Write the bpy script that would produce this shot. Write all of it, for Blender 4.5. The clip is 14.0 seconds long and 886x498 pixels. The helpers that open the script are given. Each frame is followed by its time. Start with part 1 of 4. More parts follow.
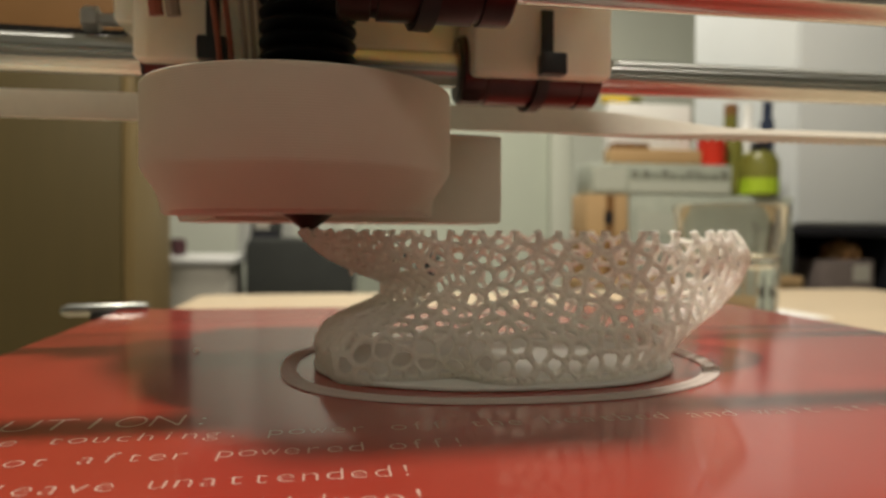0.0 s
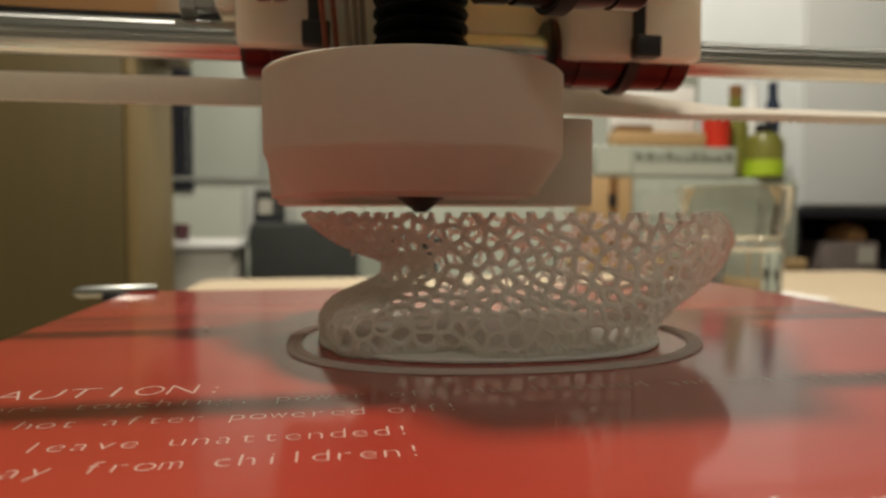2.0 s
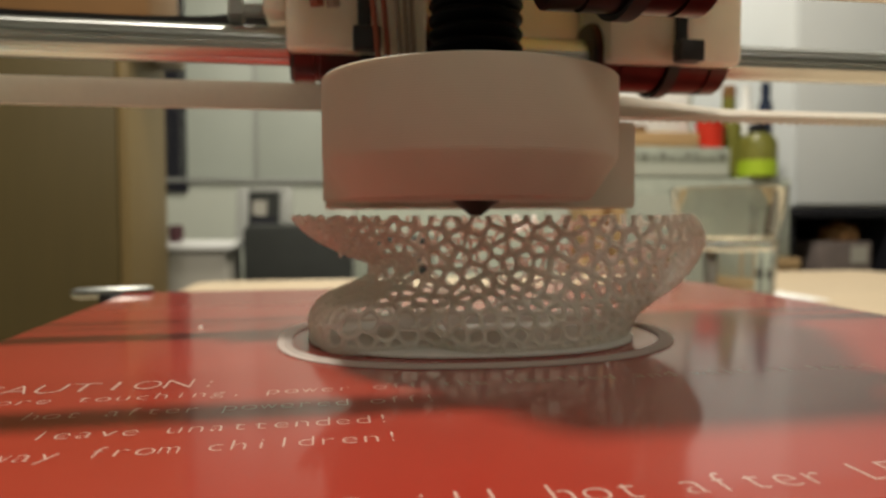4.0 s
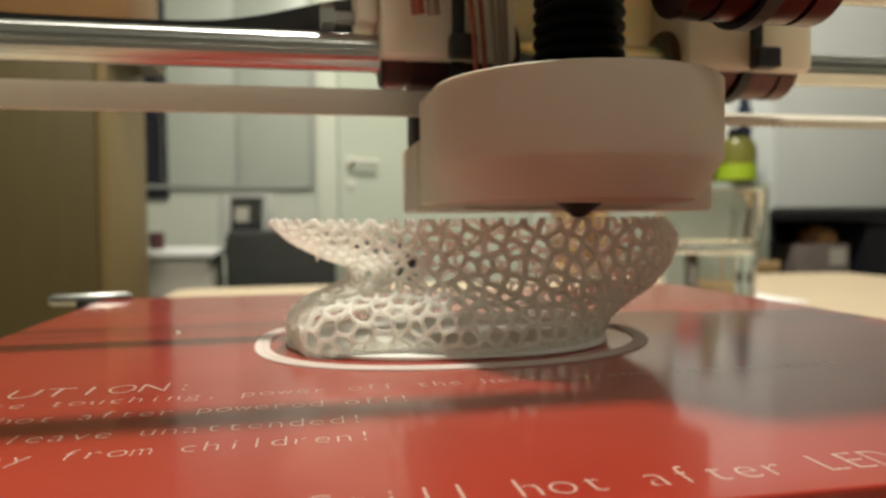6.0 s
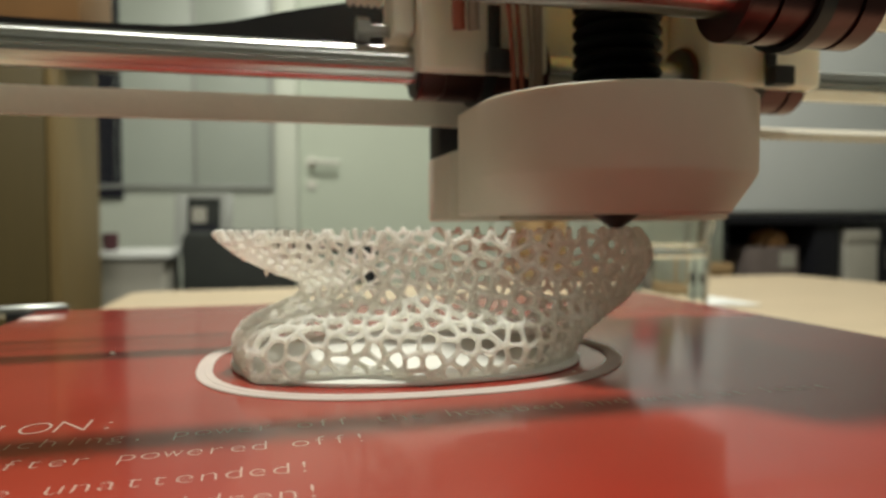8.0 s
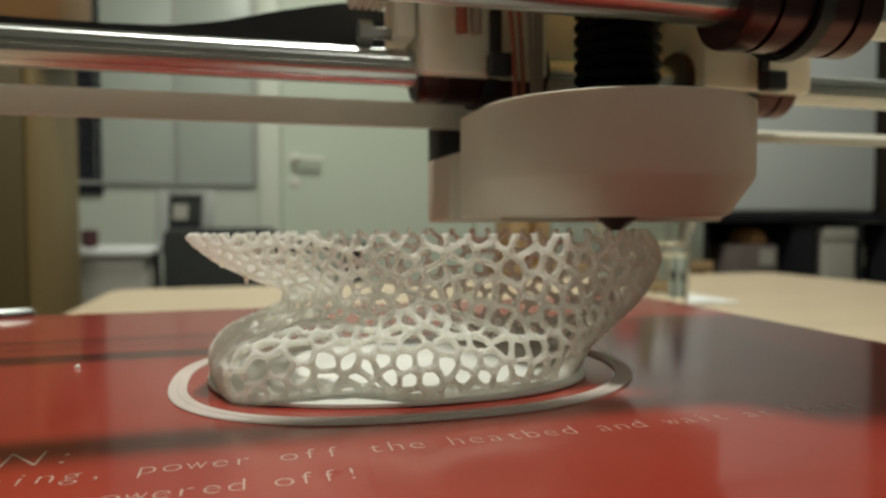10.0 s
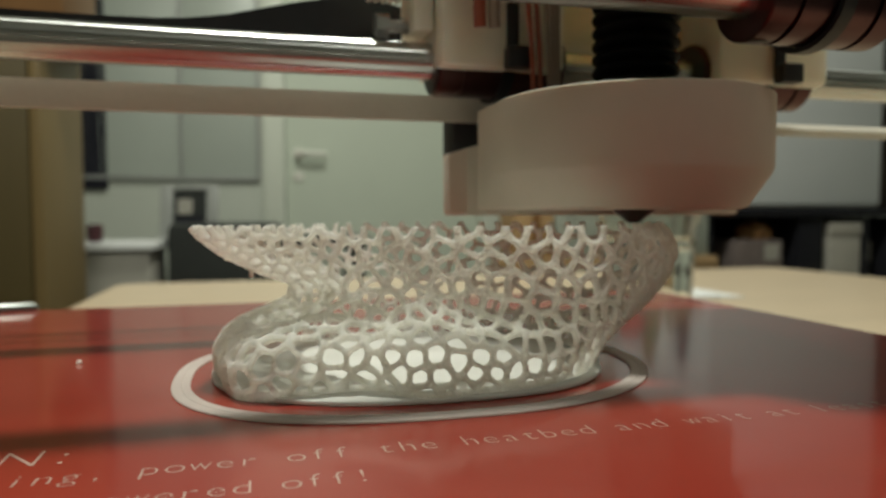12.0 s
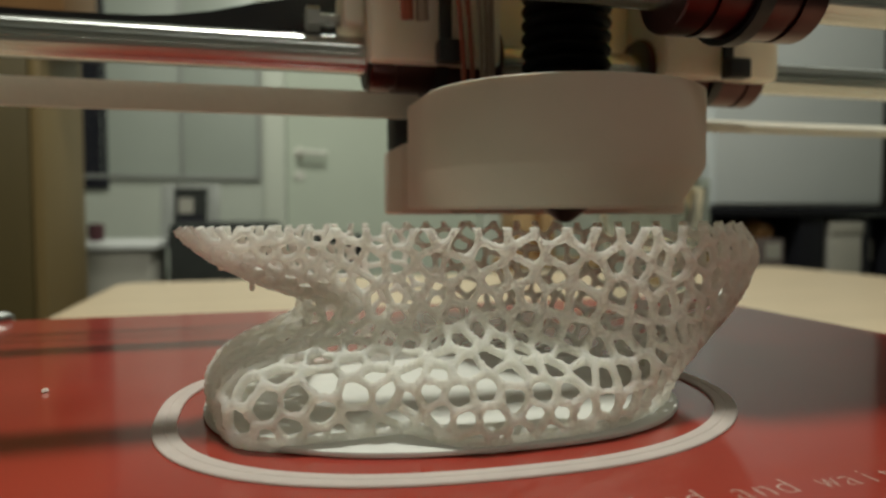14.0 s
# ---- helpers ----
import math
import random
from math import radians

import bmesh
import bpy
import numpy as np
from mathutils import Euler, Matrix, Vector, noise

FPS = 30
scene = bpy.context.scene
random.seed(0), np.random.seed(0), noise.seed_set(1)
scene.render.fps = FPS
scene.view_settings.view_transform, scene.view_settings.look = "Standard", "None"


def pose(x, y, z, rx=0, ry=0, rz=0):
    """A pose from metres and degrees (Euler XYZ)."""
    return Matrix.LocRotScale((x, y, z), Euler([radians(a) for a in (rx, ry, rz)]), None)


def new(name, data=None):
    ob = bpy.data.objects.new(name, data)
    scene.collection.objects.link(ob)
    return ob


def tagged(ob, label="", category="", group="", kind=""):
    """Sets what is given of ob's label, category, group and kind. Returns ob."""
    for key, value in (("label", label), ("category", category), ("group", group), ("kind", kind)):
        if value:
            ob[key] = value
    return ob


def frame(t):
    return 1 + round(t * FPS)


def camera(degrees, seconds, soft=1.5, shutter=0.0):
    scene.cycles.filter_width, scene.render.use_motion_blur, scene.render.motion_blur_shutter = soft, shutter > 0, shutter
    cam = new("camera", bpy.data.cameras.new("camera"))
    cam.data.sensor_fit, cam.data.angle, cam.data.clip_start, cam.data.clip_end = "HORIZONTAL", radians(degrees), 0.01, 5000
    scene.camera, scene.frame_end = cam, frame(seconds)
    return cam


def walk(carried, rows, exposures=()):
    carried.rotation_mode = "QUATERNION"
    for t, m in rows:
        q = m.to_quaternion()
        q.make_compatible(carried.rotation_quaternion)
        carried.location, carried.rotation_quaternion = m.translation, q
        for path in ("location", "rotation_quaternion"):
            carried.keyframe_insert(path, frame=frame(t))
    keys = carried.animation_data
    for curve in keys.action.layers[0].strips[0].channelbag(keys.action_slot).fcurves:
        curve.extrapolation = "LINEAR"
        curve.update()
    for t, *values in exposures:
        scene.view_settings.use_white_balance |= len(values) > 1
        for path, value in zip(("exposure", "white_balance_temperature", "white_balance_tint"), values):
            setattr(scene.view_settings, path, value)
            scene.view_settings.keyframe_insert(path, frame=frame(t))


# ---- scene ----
CAMERA_ROWS = [
    (0, pose(-0.01296, -0.11322, 0.07931, 88.612, -0.277, -9.417)),
    (0.5, pose(-0.01284, -0.11315, 0.07914, 88.228, -0.052, -9.404)),
    (1, pose(-0.01280, -0.11278, 0.07920, 87.951, 0.004, -9.295)),
    (1.5, pose(-0.01273, -0.11207, 0.07920, 87.575, -0.064, -9.205)),
    (2, pose(-0.01281, -0.11207, 0.07895, 87.280, -0.005, -9.152)),
    (4.5, pose(-0.01115, -0.11137, 0.07948, 87.384, 0.311, -9.889)),
    (5, pose(-0.01070, -0.11077, 0.07925, 87.642, 0.459, -10.285)),
    (5.5, pose(-0.01061, -0.11103, 0.07888, 87.792, 0.437, -10.587)),
    (6, pose(-0.01045, -0.11101, 0.07900, 87.776, 0.509, -10.910)),
    (6.5, pose(-0.00961, -0.11072, 0.07975, 87.723, 0.707, -11.204)),
    (7, pose(-0.00906, -0.11036, 0.07984, 87.711, 0.688, -12.263)),
    (7.5, pose(-0.00869, -0.11067, 0.08041, 87.761, 0.364, -13.255)),
    (8, pose(-0.00851, -0.11098, 0.08082, 87.846, 0.286, -14.087)),
    (8.5, pose(-0.00818, -0.11140, 0.08143, 87.986, 0.262, -14.795)),
    (11, pose(-0.00816, -0.11183, 0.08176, 87.297, 0.116, -15.480)),
    (11.5, pose(-0.00839, -0.11180, 0.08131, 87.232, 0.122, -15.173)),
    (12, pose(-0.00831, -0.11178, 0.08130, 87.177, 0.148, -15.107)),
    (12.5, pose(-0.00817, -0.11180, 0.08132, 87.249, 0.032, -15.120)),
    (13, pose(-0.00825, -0.11140, 0.08095, 87.194, 0.101, -15.152)),
    (13.5, pose(-0.00821, -0.11132, 0.08102, 87.103, 0.129, -15.082)),
    (14, pose(-0.00840, -0.11126, 0.08127, 87.098, 0.169, -15.037)),
]
BED_ROWS = [(0, -0.00030), (0.5, 0.00233), (1, 0.00345), (1.5, 0.00585), (2, 0.00705), (2.2, 0.00640), (4.3, 0.01580), (4.5, 0.01665), (5, 0.01645), (5.5, 0.01670), (6, 0.01600), (6.5, 0.01537), (7, 0.01365), (7.5, 0.01050), (8, 0.00627), (8.5, 0.00308), (8.7, 0.00340),
            (10.8, -0.00830), (11, -0.00745), (11.5, -0.00370), (12, -0.00790), (12.5, -0.00965), (13, -0.01770), (13.5, -0.02350), (14, -0.02795)]
HEAD_ROWS = [(0, -0.01648), (0.5, -0.01049), (1, -0.01068), (1.5, -0.00264), (2, 0.00270), (2.2, 0.00040), (4.3, 0.02080), (4.5, 0.02400), (5, 0.02316), (5.5, 0.03185), (6, 0.03800), (6.5, 0.04168), (7, 0.04423), (7.5, 0.05074), (8, 0.05553), (8.5, 0.05745), (8.7, 0.05700), (11, 0.06201), (11.5, 0.06198), (12, 0.06273), (12.5, 0.06202), (13, 0.05768), (13.5, 0.05270), (14, 0.04764)]
FOV = 65.46
NOZZLE_Y, NOZZLE_Z = 0.00859, 0.07963
ROD_Y, ROD_Z = 0.03818, 0.11520
BED_X0, BED_X1, BED_Y0, BED_Y1 = -0.0735, 0.1185, -0.0766, 0.1030
BELT_Y, BELT_Z = 0.0480, 0.1066
# Lamp two brightens the far wall and lamp three fills the front; both added.
LAMPS = [((-0.06, 0.24, 1.68), 40.0, 0.16), ((0.35, 1.85, 1.68), 32.0, 0.44), ((0.40, -1.3, 1.68), 7.5, 0.44)]
EXPOSURES = [(0, -0.25, 6900, 10), (2, -0.24, 6900, 10), (5, -0.10, 6780, 8), (6, -0.05, 6720, 6), (7.5, -0.21, 6480, 4), (8.5, -0.44, 6370, 2), (11, -0.72, 6300, 1), (14, -0.82, 6300, 0)]
cam = camera(FOV, 14.0, soft=2.2)
cam.data.dof.use_dof = True
cam.data.dof.focus_distance = 0.082
cam.data.dof.aperture_fstop = 27
walk(cam, CAMERA_ROWS, exposures=EXPOSURES)

# ---- light ----
world = bpy.data.worlds.new("world")
world.use_nodes = True
world.node_tree.nodes["Background"].inputs[0].default_value = (0.9, 0.95, 1.0, 1)
world.node_tree.nodes["Background"].inputs[1].default_value = 0.045
scene.world = world


def key_fill_light(x, y, z, size, watts, colour):
    data = bpy.data.lights.new("key_fill_light", "AREA")
    data.shape, data.size, data.energy, data.color = "DISK", size, watts, colour
    ob = new("key_fill_light", data)
    ob.matrix_basis = pose(x, y, z)
    return ob


for (x, y, z), watts, size in LAMPS:
    key_fill_light(x, y, z, size, watts, (1.0, 0.95, 0.85))


# ---- materials ----
def material(name, colour, rough=0.5, metal=0.0, coat=0.0, coat_rough=0.03, scale=80.0, vary=0.12, bump=0.0, bump_scale=300.0,
             subsurface=0.0, sub_radius=0.002, stretch=(1, 1, 1), transmission=0.0, ior=1.45):
    m = bpy.data.materials.new(name)
    m.use_nodes = True
    nt = m.node_tree
    b = nt.nodes["Principled BSDF"]
    b.inputs["Roughness"].default_value = rough
    b.inputs["Metallic"].default_value = metal
    b.inputs["Coat Weight"].default_value = coat
    b.inputs["Coat Roughness"].default_value = coat_rough
    b.inputs["IOR"].default_value = ior
    b.inputs["Transmission Weight"].default_value = transmission
    if subsurface:
        b.inputs["Subsurface Weight"].default_value = subsurface
        b.inputs["Subsurface Radius"].default_value = (1, 0.8, 0.7)
        b.inputs["Subsurface Scale"].default_value = sub_radius
    tc = nt.nodes.new("ShaderNodeTexCoord")
    mp = nt.nodes.new("ShaderNodeMapping")
    mp.inputs["Scale"].default_value = stretch
    nt.links.new(tc.outputs["Object"], mp.inputs["Vector"])
    fine, broad = nt.nodes.new("ShaderNodeTexNoise"), nt.nodes.new("ShaderNodeTexNoise")
    for node, s, det in ((fine, scale, 4), (broad, scale / 9, 2)):
        node.inputs["Scale"].default_value = s
        node.inputs["Detail"].default_value = det
        nt.links.new(mp.outputs[0], node.inputs["Vector"])
    add = nt.nodes.new("ShaderNodeMath")
    add.operation = "ADD"
    nt.links.new(fine.outputs[0], add.inputs[0])
    nt.links.new(broad.outputs[0], add.inputs[1])
    ramp = nt.nodes.new("ShaderNodeMapRange")
    ramp.inputs[1].default_value, ramp.inputs[2].default_value = 0.6, 1.4
    ramp.inputs[3].default_value, ramp.inputs[4].default_value = 1 - vary, 1 + vary
    nt.links.new(add.outputs[0], ramp.inputs[0])
    mul = nt.nodes.new("ShaderNodeVectorMath")
    mul.operation = "SCALE"
    mul.inputs[0].default_value = colour
    nt.links.new(ramp.outputs[0], mul.inputs["Scale"])
    nt.links.new(mul.outputs[0], b.inputs["Base Color"])
    if bump:
        n2 = nt.nodes.new("ShaderNodeTexNoise")
        n2.inputs["Scale"].default_value = bump_scale
        n2.inputs["Detail"].default_value = 3
        nt.links.new(mp.outputs[0], n2.inputs["Vector"])
        bp = nt.nodes.new("ShaderNodeBump")
        bp.inputs["Strength"].default_value = bump
        bp.inputs["Distance"].default_value = 0.3 / bump_scale
        nt.links.new(n2.outputs[0], bp.inputs["Height"])
        nt.links.new(bp.outputs[0], b.inputs["Normal"])
    return m


def layered(m, pitch, strength):
    """Adds the fine horizontal ridges of a printed part to a material."""
    nt = m.node_tree
    b = nt.nodes["Principled BSDF"]
    tc = nt.nodes.new("ShaderNodeTexCoord")
    w = nt.nodes.new("ShaderNodeTexWave")
    w.bands_direction = "Z"
    w.inputs["Scale"].default_value = 0.314 / pitch
    w.inputs["Distortion"].default_value = 0.6
    w.inputs["Detail"].default_value = 1
    nt.links.new(tc.outputs["Object"], w.inputs["Vector"])
    bp = nt.nodes.new("ShaderNodeBump")
    bp.inputs["Strength"].default_value = strength
    bp.inputs["Distance"].default_value = pitch * 0.3
    nt.links.new(w.outputs["Fac"], bp.inputs["Height"])
    nt.links.new(bp.outputs[0], b.inputs["Normal"])
    return m


M_PRINT = layered(material("white_print_plastic", (0.99, 0.97, 0.88), 0.7, vary=0.03, scale=300, subsurface=1.0, sub_radius=0.0042), 0.00035, 0.25)


def shining_through(m, colour, share):
    """Lets part of the light pass through thin plastic."""
    nt = m.node_tree
    b, out = nt.nodes["Principled BSDF"], nt.nodes["Material Output"]
    tr, mix = nt.nodes.new("ShaderNodeBsdfTranslucent"), nt.nodes.new("ShaderNodeMixShader")
    tr.inputs["Color"].default_value = (*colour, 1)
    mix.inputs[0].default_value = share
    nt.links.new(b.outputs[0], mix.inputs[1])
    nt.links.new(tr.outputs[0], mix.inputs[2])
    nt.links.new(mix.outputs[0], out.inputs["Surface"])
    return m


M_PRINT.node_tree.nodes["Principled BSDF"].inputs["Specular IOR Level"].default_value = 0.15
M_PRINT.node_tree.nodes["Principled BSDF"].inputs["Subsurface Radius"].default_value = (1, 1, 0.95)
shining_through(M_PRINT, (0.98, 0.97, 0.92), 0.48)
M_RAFT = shining_through(material("white_first_layer", (0.88, 0.88, 0.84), 0.55, vary=0.06, scale=500), (0.9, 0.88, 0.84), 0.3)
M_SKIRT = shining_through(material("thin_white_strand", (0.80, 0.74, 0.70), 0.8, vary=0.08, scale=500), (0.86, 0.78, 0.74), 0.5)
M_SKIRT.node_tree.nodes["Principled BSDF"].inputs["Specular IOR Level"].default_value = 0.15
M_DUCT = layered(material("translucent_duct_plastic", (0.62, 0.57, 0.48), 0.55, vary=0.05, scale=120, subsurface=0.5, sub_radius=0.0016), 0.0004, 0.16)
M_CARRIAGE = layered(material("cream_printed_plastic", (0.82, 0.78, 0.65), 0.4, vary=0.06, scale=150, subsurface=1.0, sub_radius=0.009), 0.0004, 0.2)
M_BED = material("red_bed_lacquer", (0.30, 0.030, 0.018), 0.35, coat=1.0, coat_rough=0.10, vary=0.10, scale=60)
M_BED.node_tree.nodes["Principled BSDF"].inputs["Coat IOR"].default_value = 1.35
M_BED.node_tree.nodes["Principled BSDF"].inputs["Specular IOR Level"].default_value = 0.15
M_TEXT = material("white_silkscreen", (0.52, 0.36, 0.31), 0.35, coat=1.0, coat_rough=0.10, vary=0.10, scale=900)
M_TEXT.node_tree.nodes["Principled BSDF"].inputs["Coat IOR"].default_value = 1.35
M_TEXT.node_tree.nodes["Principled BSDF"].inputs["Specular IOR Level"].default_value = 0.15
M_EDGE = material("dark_green_glass_edge", (0.03, 0.07, 0.06), 0.2, vary=0.2)
M_ROD = material("chromed_steel", (0.54, 0.55, 0.54), 0.09, metal=1.0, vary=0.10, scale=400, stretch=(0.3, 1, 1), bump=0.02, bump_scale=900)
nodes = M_ROD.node_tree.nodes
tangent = nodes.new("ShaderNodeTangent")
tangent.direction_type, tangent.axis = "RADIAL", "X"
M_ROD.node_tree.links.new(tangent.outputs[0], nodes["Principled BSDF"].inputs["Tangent"])
nodes["Principled BSDF"].inputs["Roughness"].default_value = 0.22
nodes["Principled BSDF"].inputs["Anisotropic"].default_value = 0.98
nodes["Principled BSDF"].inputs["Anisotropic Rotation"].default_value = 0.25
M_STEEL = material("zinc_steel", (0.42, 0.42, 0.40), 0.45, metal=1.0, vary=0.15, scale=300)
M_CLIP = material("dull_clip_steel", (0.24, 0.25, 0.24), 0.35, metal=1.0, vary=0.15, scale=300)
M_SATIN = material("satin_nickel", (0.80, 0.79, 0.72), 0.4, metal=0.3, vary=0.05)
# The dark red tint paints the bed's reflection into the steel.
M_BEARING = material("reflection_tinted_steel", (0.085, 0.045, 0.045), 0.28, metal=1.0, vary=0.15, scale=300)
M_BLACK = material("black_plastic", (0.014, 0.014, 0.016), 0.45, vary=0.25, scale=300)
M_PEEK = material("black_peek", (0.005, 0.005, 0.006), 0.5, vary=0.25, scale=400)
M_PEEK.node_tree.nodes["Principled BSDF"].inputs["Specular IOR Level"].default_value = 0.05
M_NOZZLE = material("sooty_brass", (0.045, 0.03, 0.03), 0.4, metal=0.7, vary=0.3, scale=900)
M_BELT = shining_through(material("pale_belt", (0.66, 0.62, 0.55), 0.6, vary=0.08, scale=600), (0.84, 0.85, 0.78), 0.33)
M_WIRE = material("orange_wire", (0.30, 0.075, 0.04), 0.45, vary=0.1)
M_WIRE2 = material("pale_wire", (0.32, 0.25, 0.19), 0.45, vary=0.1)
M_TABLE = material("light_wood", (0.60, 0.48, 0.33), 0.42, vary=0.10, scale=18, stretch=(1, 8, 8), coat=0.2, coat_rough=0.2)
M_WALL = material("painted_wall", (0.57, 0.60, 0.53), 0.8, vary=0.04, scale=6, bump=0.05, bump_scale=120)
# Grey tone holds down reflections and bounce from the unseen wall.
M_DIMWALL = material("light_dimming_wall", (0.36, 0.34, 0.30), 0.8, vary=0.05, scale=6)
M_CEIL = material("white_ceiling", (0.80, 0.80, 0.77), 0.9, vary=0.02, scale=5)
M_FLOOR = material("grey_floor", (0.30, 0.28, 0.25), 0.5, vary=0.12, scale=9)
M_DOOR = material("pale_door_paint", (0.58, 0.63, 0.53), 0.45, vary=0.03, scale=5)
M_FRAME = material("door_frame_paint", (0.66, 0.69, 0.60), 0.45, vary=0.03, scale=5)
M_CABPANEL = material("olive_cabinet_panel", (0.084, 0.060, 0.018), 0.55, vary=0.08, scale=14, stretch=(4, 4, 0.4))
M_CABPOST = material("birch_cabinet_side", (0.170, 0.116, 0.044), 0.5, vary=0.07, scale=14, stretch=(4, 4, 0.4))
M_BROWN = material("brown_board", (0.20, 0.10, 0.035), 0.5, vary=0.12, scale=14)
M_BOARD = material("grey_board", (0.47, 0.51, 0.46), 0.35, vary=0.04, scale=5)
M_TRIM = material("grey_aluminium", (0.42, 0.43, 0.41), 0.5, metal=0.2, vary=0.05)
M_NAVY = material("navy_fabric", (0.010, 0.010, 0.018), 0.85, vary=0.2, scale=120)
M_CHAIR = material("slate_fabric", (0.034, 0.037, 0.034), 0.9, vary=0.15, scale=150)
M_GREYBOX = material("grey_laminate", (0.42, 0.40, 0.35), 0.5, vary=0.08, scale=12)
M_CARD = material("cardboard", (0.46, 0.31, 0.16), 0.8, vary=0.08, scale=30)
M_WHITE = material("white_enamel", (0.84, 0.85, 0.84), 0.4, vary=0.03, scale=8)
M_DARK = material("black_laminate", (0.016, 0.016, 0.020), 0.4, vary=0.2, scale=20)
M_DARK.node_tree.nodes["Principled BSDF"].inputs["Specular IOR Level"].default_value = 0.2
M_UMBER = material("umber_laminate", (0.055, 0.040, 0.030), 0.5, vary=0.15, scale=14, stretch=(4, 4, 0.4))
M_SCUFF = material("scuffed_grey_card", (0.15, 0.12, 0.11), 0.8, vary=0.3, scale=25)
M_MAROON = material("maroon_glaze", (0.06, 0.02, 0.025), 0.4, vary=0.15, scale=60)
M_CABWHITE = material("white_cabinet_paint", (0.70, 0.74, 0.76), 0.45, vary=0.04, scale=8, bump=0.03, bump_scale=90)
M_BARS = material("grey_print", (0.19, 0.21, 0.18), 0.6, vary=0.15, scale=60)
M_YELLOW = material("yellow_plastic", (0.75, 0.55, 0.06), 0.4, vary=0.05)
M_NAVYGLASS = material("navy_bottle", (0.02, 0.03, 0.06), 0.25, vary=0.15)
M_RED = material("red_plastic", (0.62, 0.035, 0.018), 0.35, vary=0.05)
M_GREEN = material("olive_bottle", (0.17, 0.17, 0.035), 0.3, vary=0.15)
M_LIME = material("lime_label", (0.36, 0.52, 0.03), 0.5, vary=0.08)
M_CLEAR = material("clear_glass", (0.96, 0.98, 0.96), 0.02, transmission=1.0, ior=1.48, vary=0.0)
M_BOXPRINT = material("pale_print", (0.38, 0.42, 0.37), 0.5, vary=0.2, scale=40)


# ---- mesh helpers ----
def mesh_object(name, bm, mat, smooth=False):
    me = bpy.data.meshes.new(name)
    bm.normal_update()
    bm.to_mesh(me)
    bm.free()
    me.materials.append(mat)
    if smooth:
        me.shade_smooth()
        me.set_sharp_from_angle(angle=radians(27))
    return new(name, me)


def part(name, bm, mat, parent, label="", smooth=True):
    ob = mesh_object(name, bm, mat, smooth)
    ob.parent = parent
    return tagged(ob, label)


def empty(name, x=0, y=0, z=0, label="", category="", group="", kind=""):
    ob = new(name)
    ob.empty_display_size = 0.02
    ob.location = (x, y, z)
    return tagged(ob, label, category, group, kind)


def add_box(bm, x0, x1, y0, y1, z0, z1, bevel=0.0, segs=2):
    r = bmesh.ops.create_cube(bm, size=1, matrix=Matrix.Translation(((x0 + x1) / 2, (y0 + y1) / 2, (z0 + z1) / 2)) @ Matrix.Diagonal((x1 - x0, y1 - y0, z1 - z0, 1)))
    if bevel:
        edges = list({e for v in r["verts"] for e in v.link_edges})
        bmesh.ops.bevel(bm, geom=edges, offset=bevel, segments=segs, affect="EDGES", profile=0.5)


def box(x0, x1, y0, y1, z0, z1, bevel=0.0, segs=2):
    bm = bmesh.new()
    add_box(bm, x0, x1, y0, y1, z0, z1, bevel, segs)
    return bm


def add_lathe(bm, profile, m=Matrix(), n=48, cap=True):
    """Turns (radius, height) pairs round the z axis."""
    rings = []
    for r, z in profile:
        rings.append([bm.verts.new(m @ Vector((r * math.cos(2 * math.pi * i / n), r * math.sin(2 * math.pi * i / n), z))) for i in range(n)])
    for a, b in zip(rings, rings[1:]):
        for i in range(n):
            bm.faces.new((a[i], a[(i + 1) % n], b[(i + 1) % n], b[i]))
    if cap:
        bm.faces.new(list(reversed(rings[0])))
        bm.faces.new(rings[-1])


def lathe(profile, m=Matrix(), n=48, cap=True):
    bm = bmesh.new()
    add_lathe(bm, profile, m, n, cap)
    return bm


ALONG_X = pose(0, 0, 0, 0, 90, 0)


def tube(points, radius, n=8, flat=1.0):
    """A swept round or oval string through the points."""
    bm = bmesh.new()
    pts = [Vector(p) for p in points]
    rings = []
    for i, p in enumerate(pts):
        t = (pts[min(i + 1, len(pts) - 1)] - pts[max(i - 1, 0)]).normalized()
        side = t.cross(Vector((0, 1, 0.001))).normalized()
        up = side.cross(t).normalized()
        rings.append([bm.verts.new(p + side * radius * math.cos(2 * math.pi * k / n) + up * radius * flat * math.sin(2 * math.pi * k / n)) for k in range(n)])
    for a, b in zip(rings, rings[1:]):
        for k in range(n):
            bm.faces.new((a[k], b[k], b[(k + 1) % n], a[(k + 1) % n]))
    bm.faces.new(rings[0])
    bm.faces.new(list(reversed(rings[-1])))
    bmesh.ops.recalc_face_normals(bm, faces=bm.faces[:])
    return bm


def bezier(a, b, c, d, n=14):
    out = []
    for i in range(n + 1):
        t = i / n
        out.append(tuple((1 - t) ** 3 * a[k] + 3 * (1 - t) ** 2 * t * b[k] + 3 * (1 - t) * t * t * c[k] + t ** 3 * d[k] for k in range(3)))
    return out


def prism(outline, z0, z1, bevel=0.0):
    """An upright slab over an outline of (x, y) pairs."""
    bm = bmesh.new()
    low = [bm.verts.new((x, y, z0)) for x, y in outline]
    top = [bm.verts.new((x, y, z1)) for x, y in outline]
    bm.faces.new(list(reversed(low)))
    bm.faces.new(top)
    n = len(outline)
    for i in range(n):
        bm.faces.new((low[i], low[(i + 1) % n], top[(i + 1) % n], top[i]))
    bmesh.ops.recalc_face_normals(bm, faces=bm.faces[:])
    if bevel:
        rim = [e for e in bm.edges if abs(e.verts[0].co.z - e.verts[1].co.z) < 1e-9]
        bmesh.ops.bevel(bm, geom=rim, offset=bevel, segments=2, affect="EDGES", profile=0.5)
    return bm


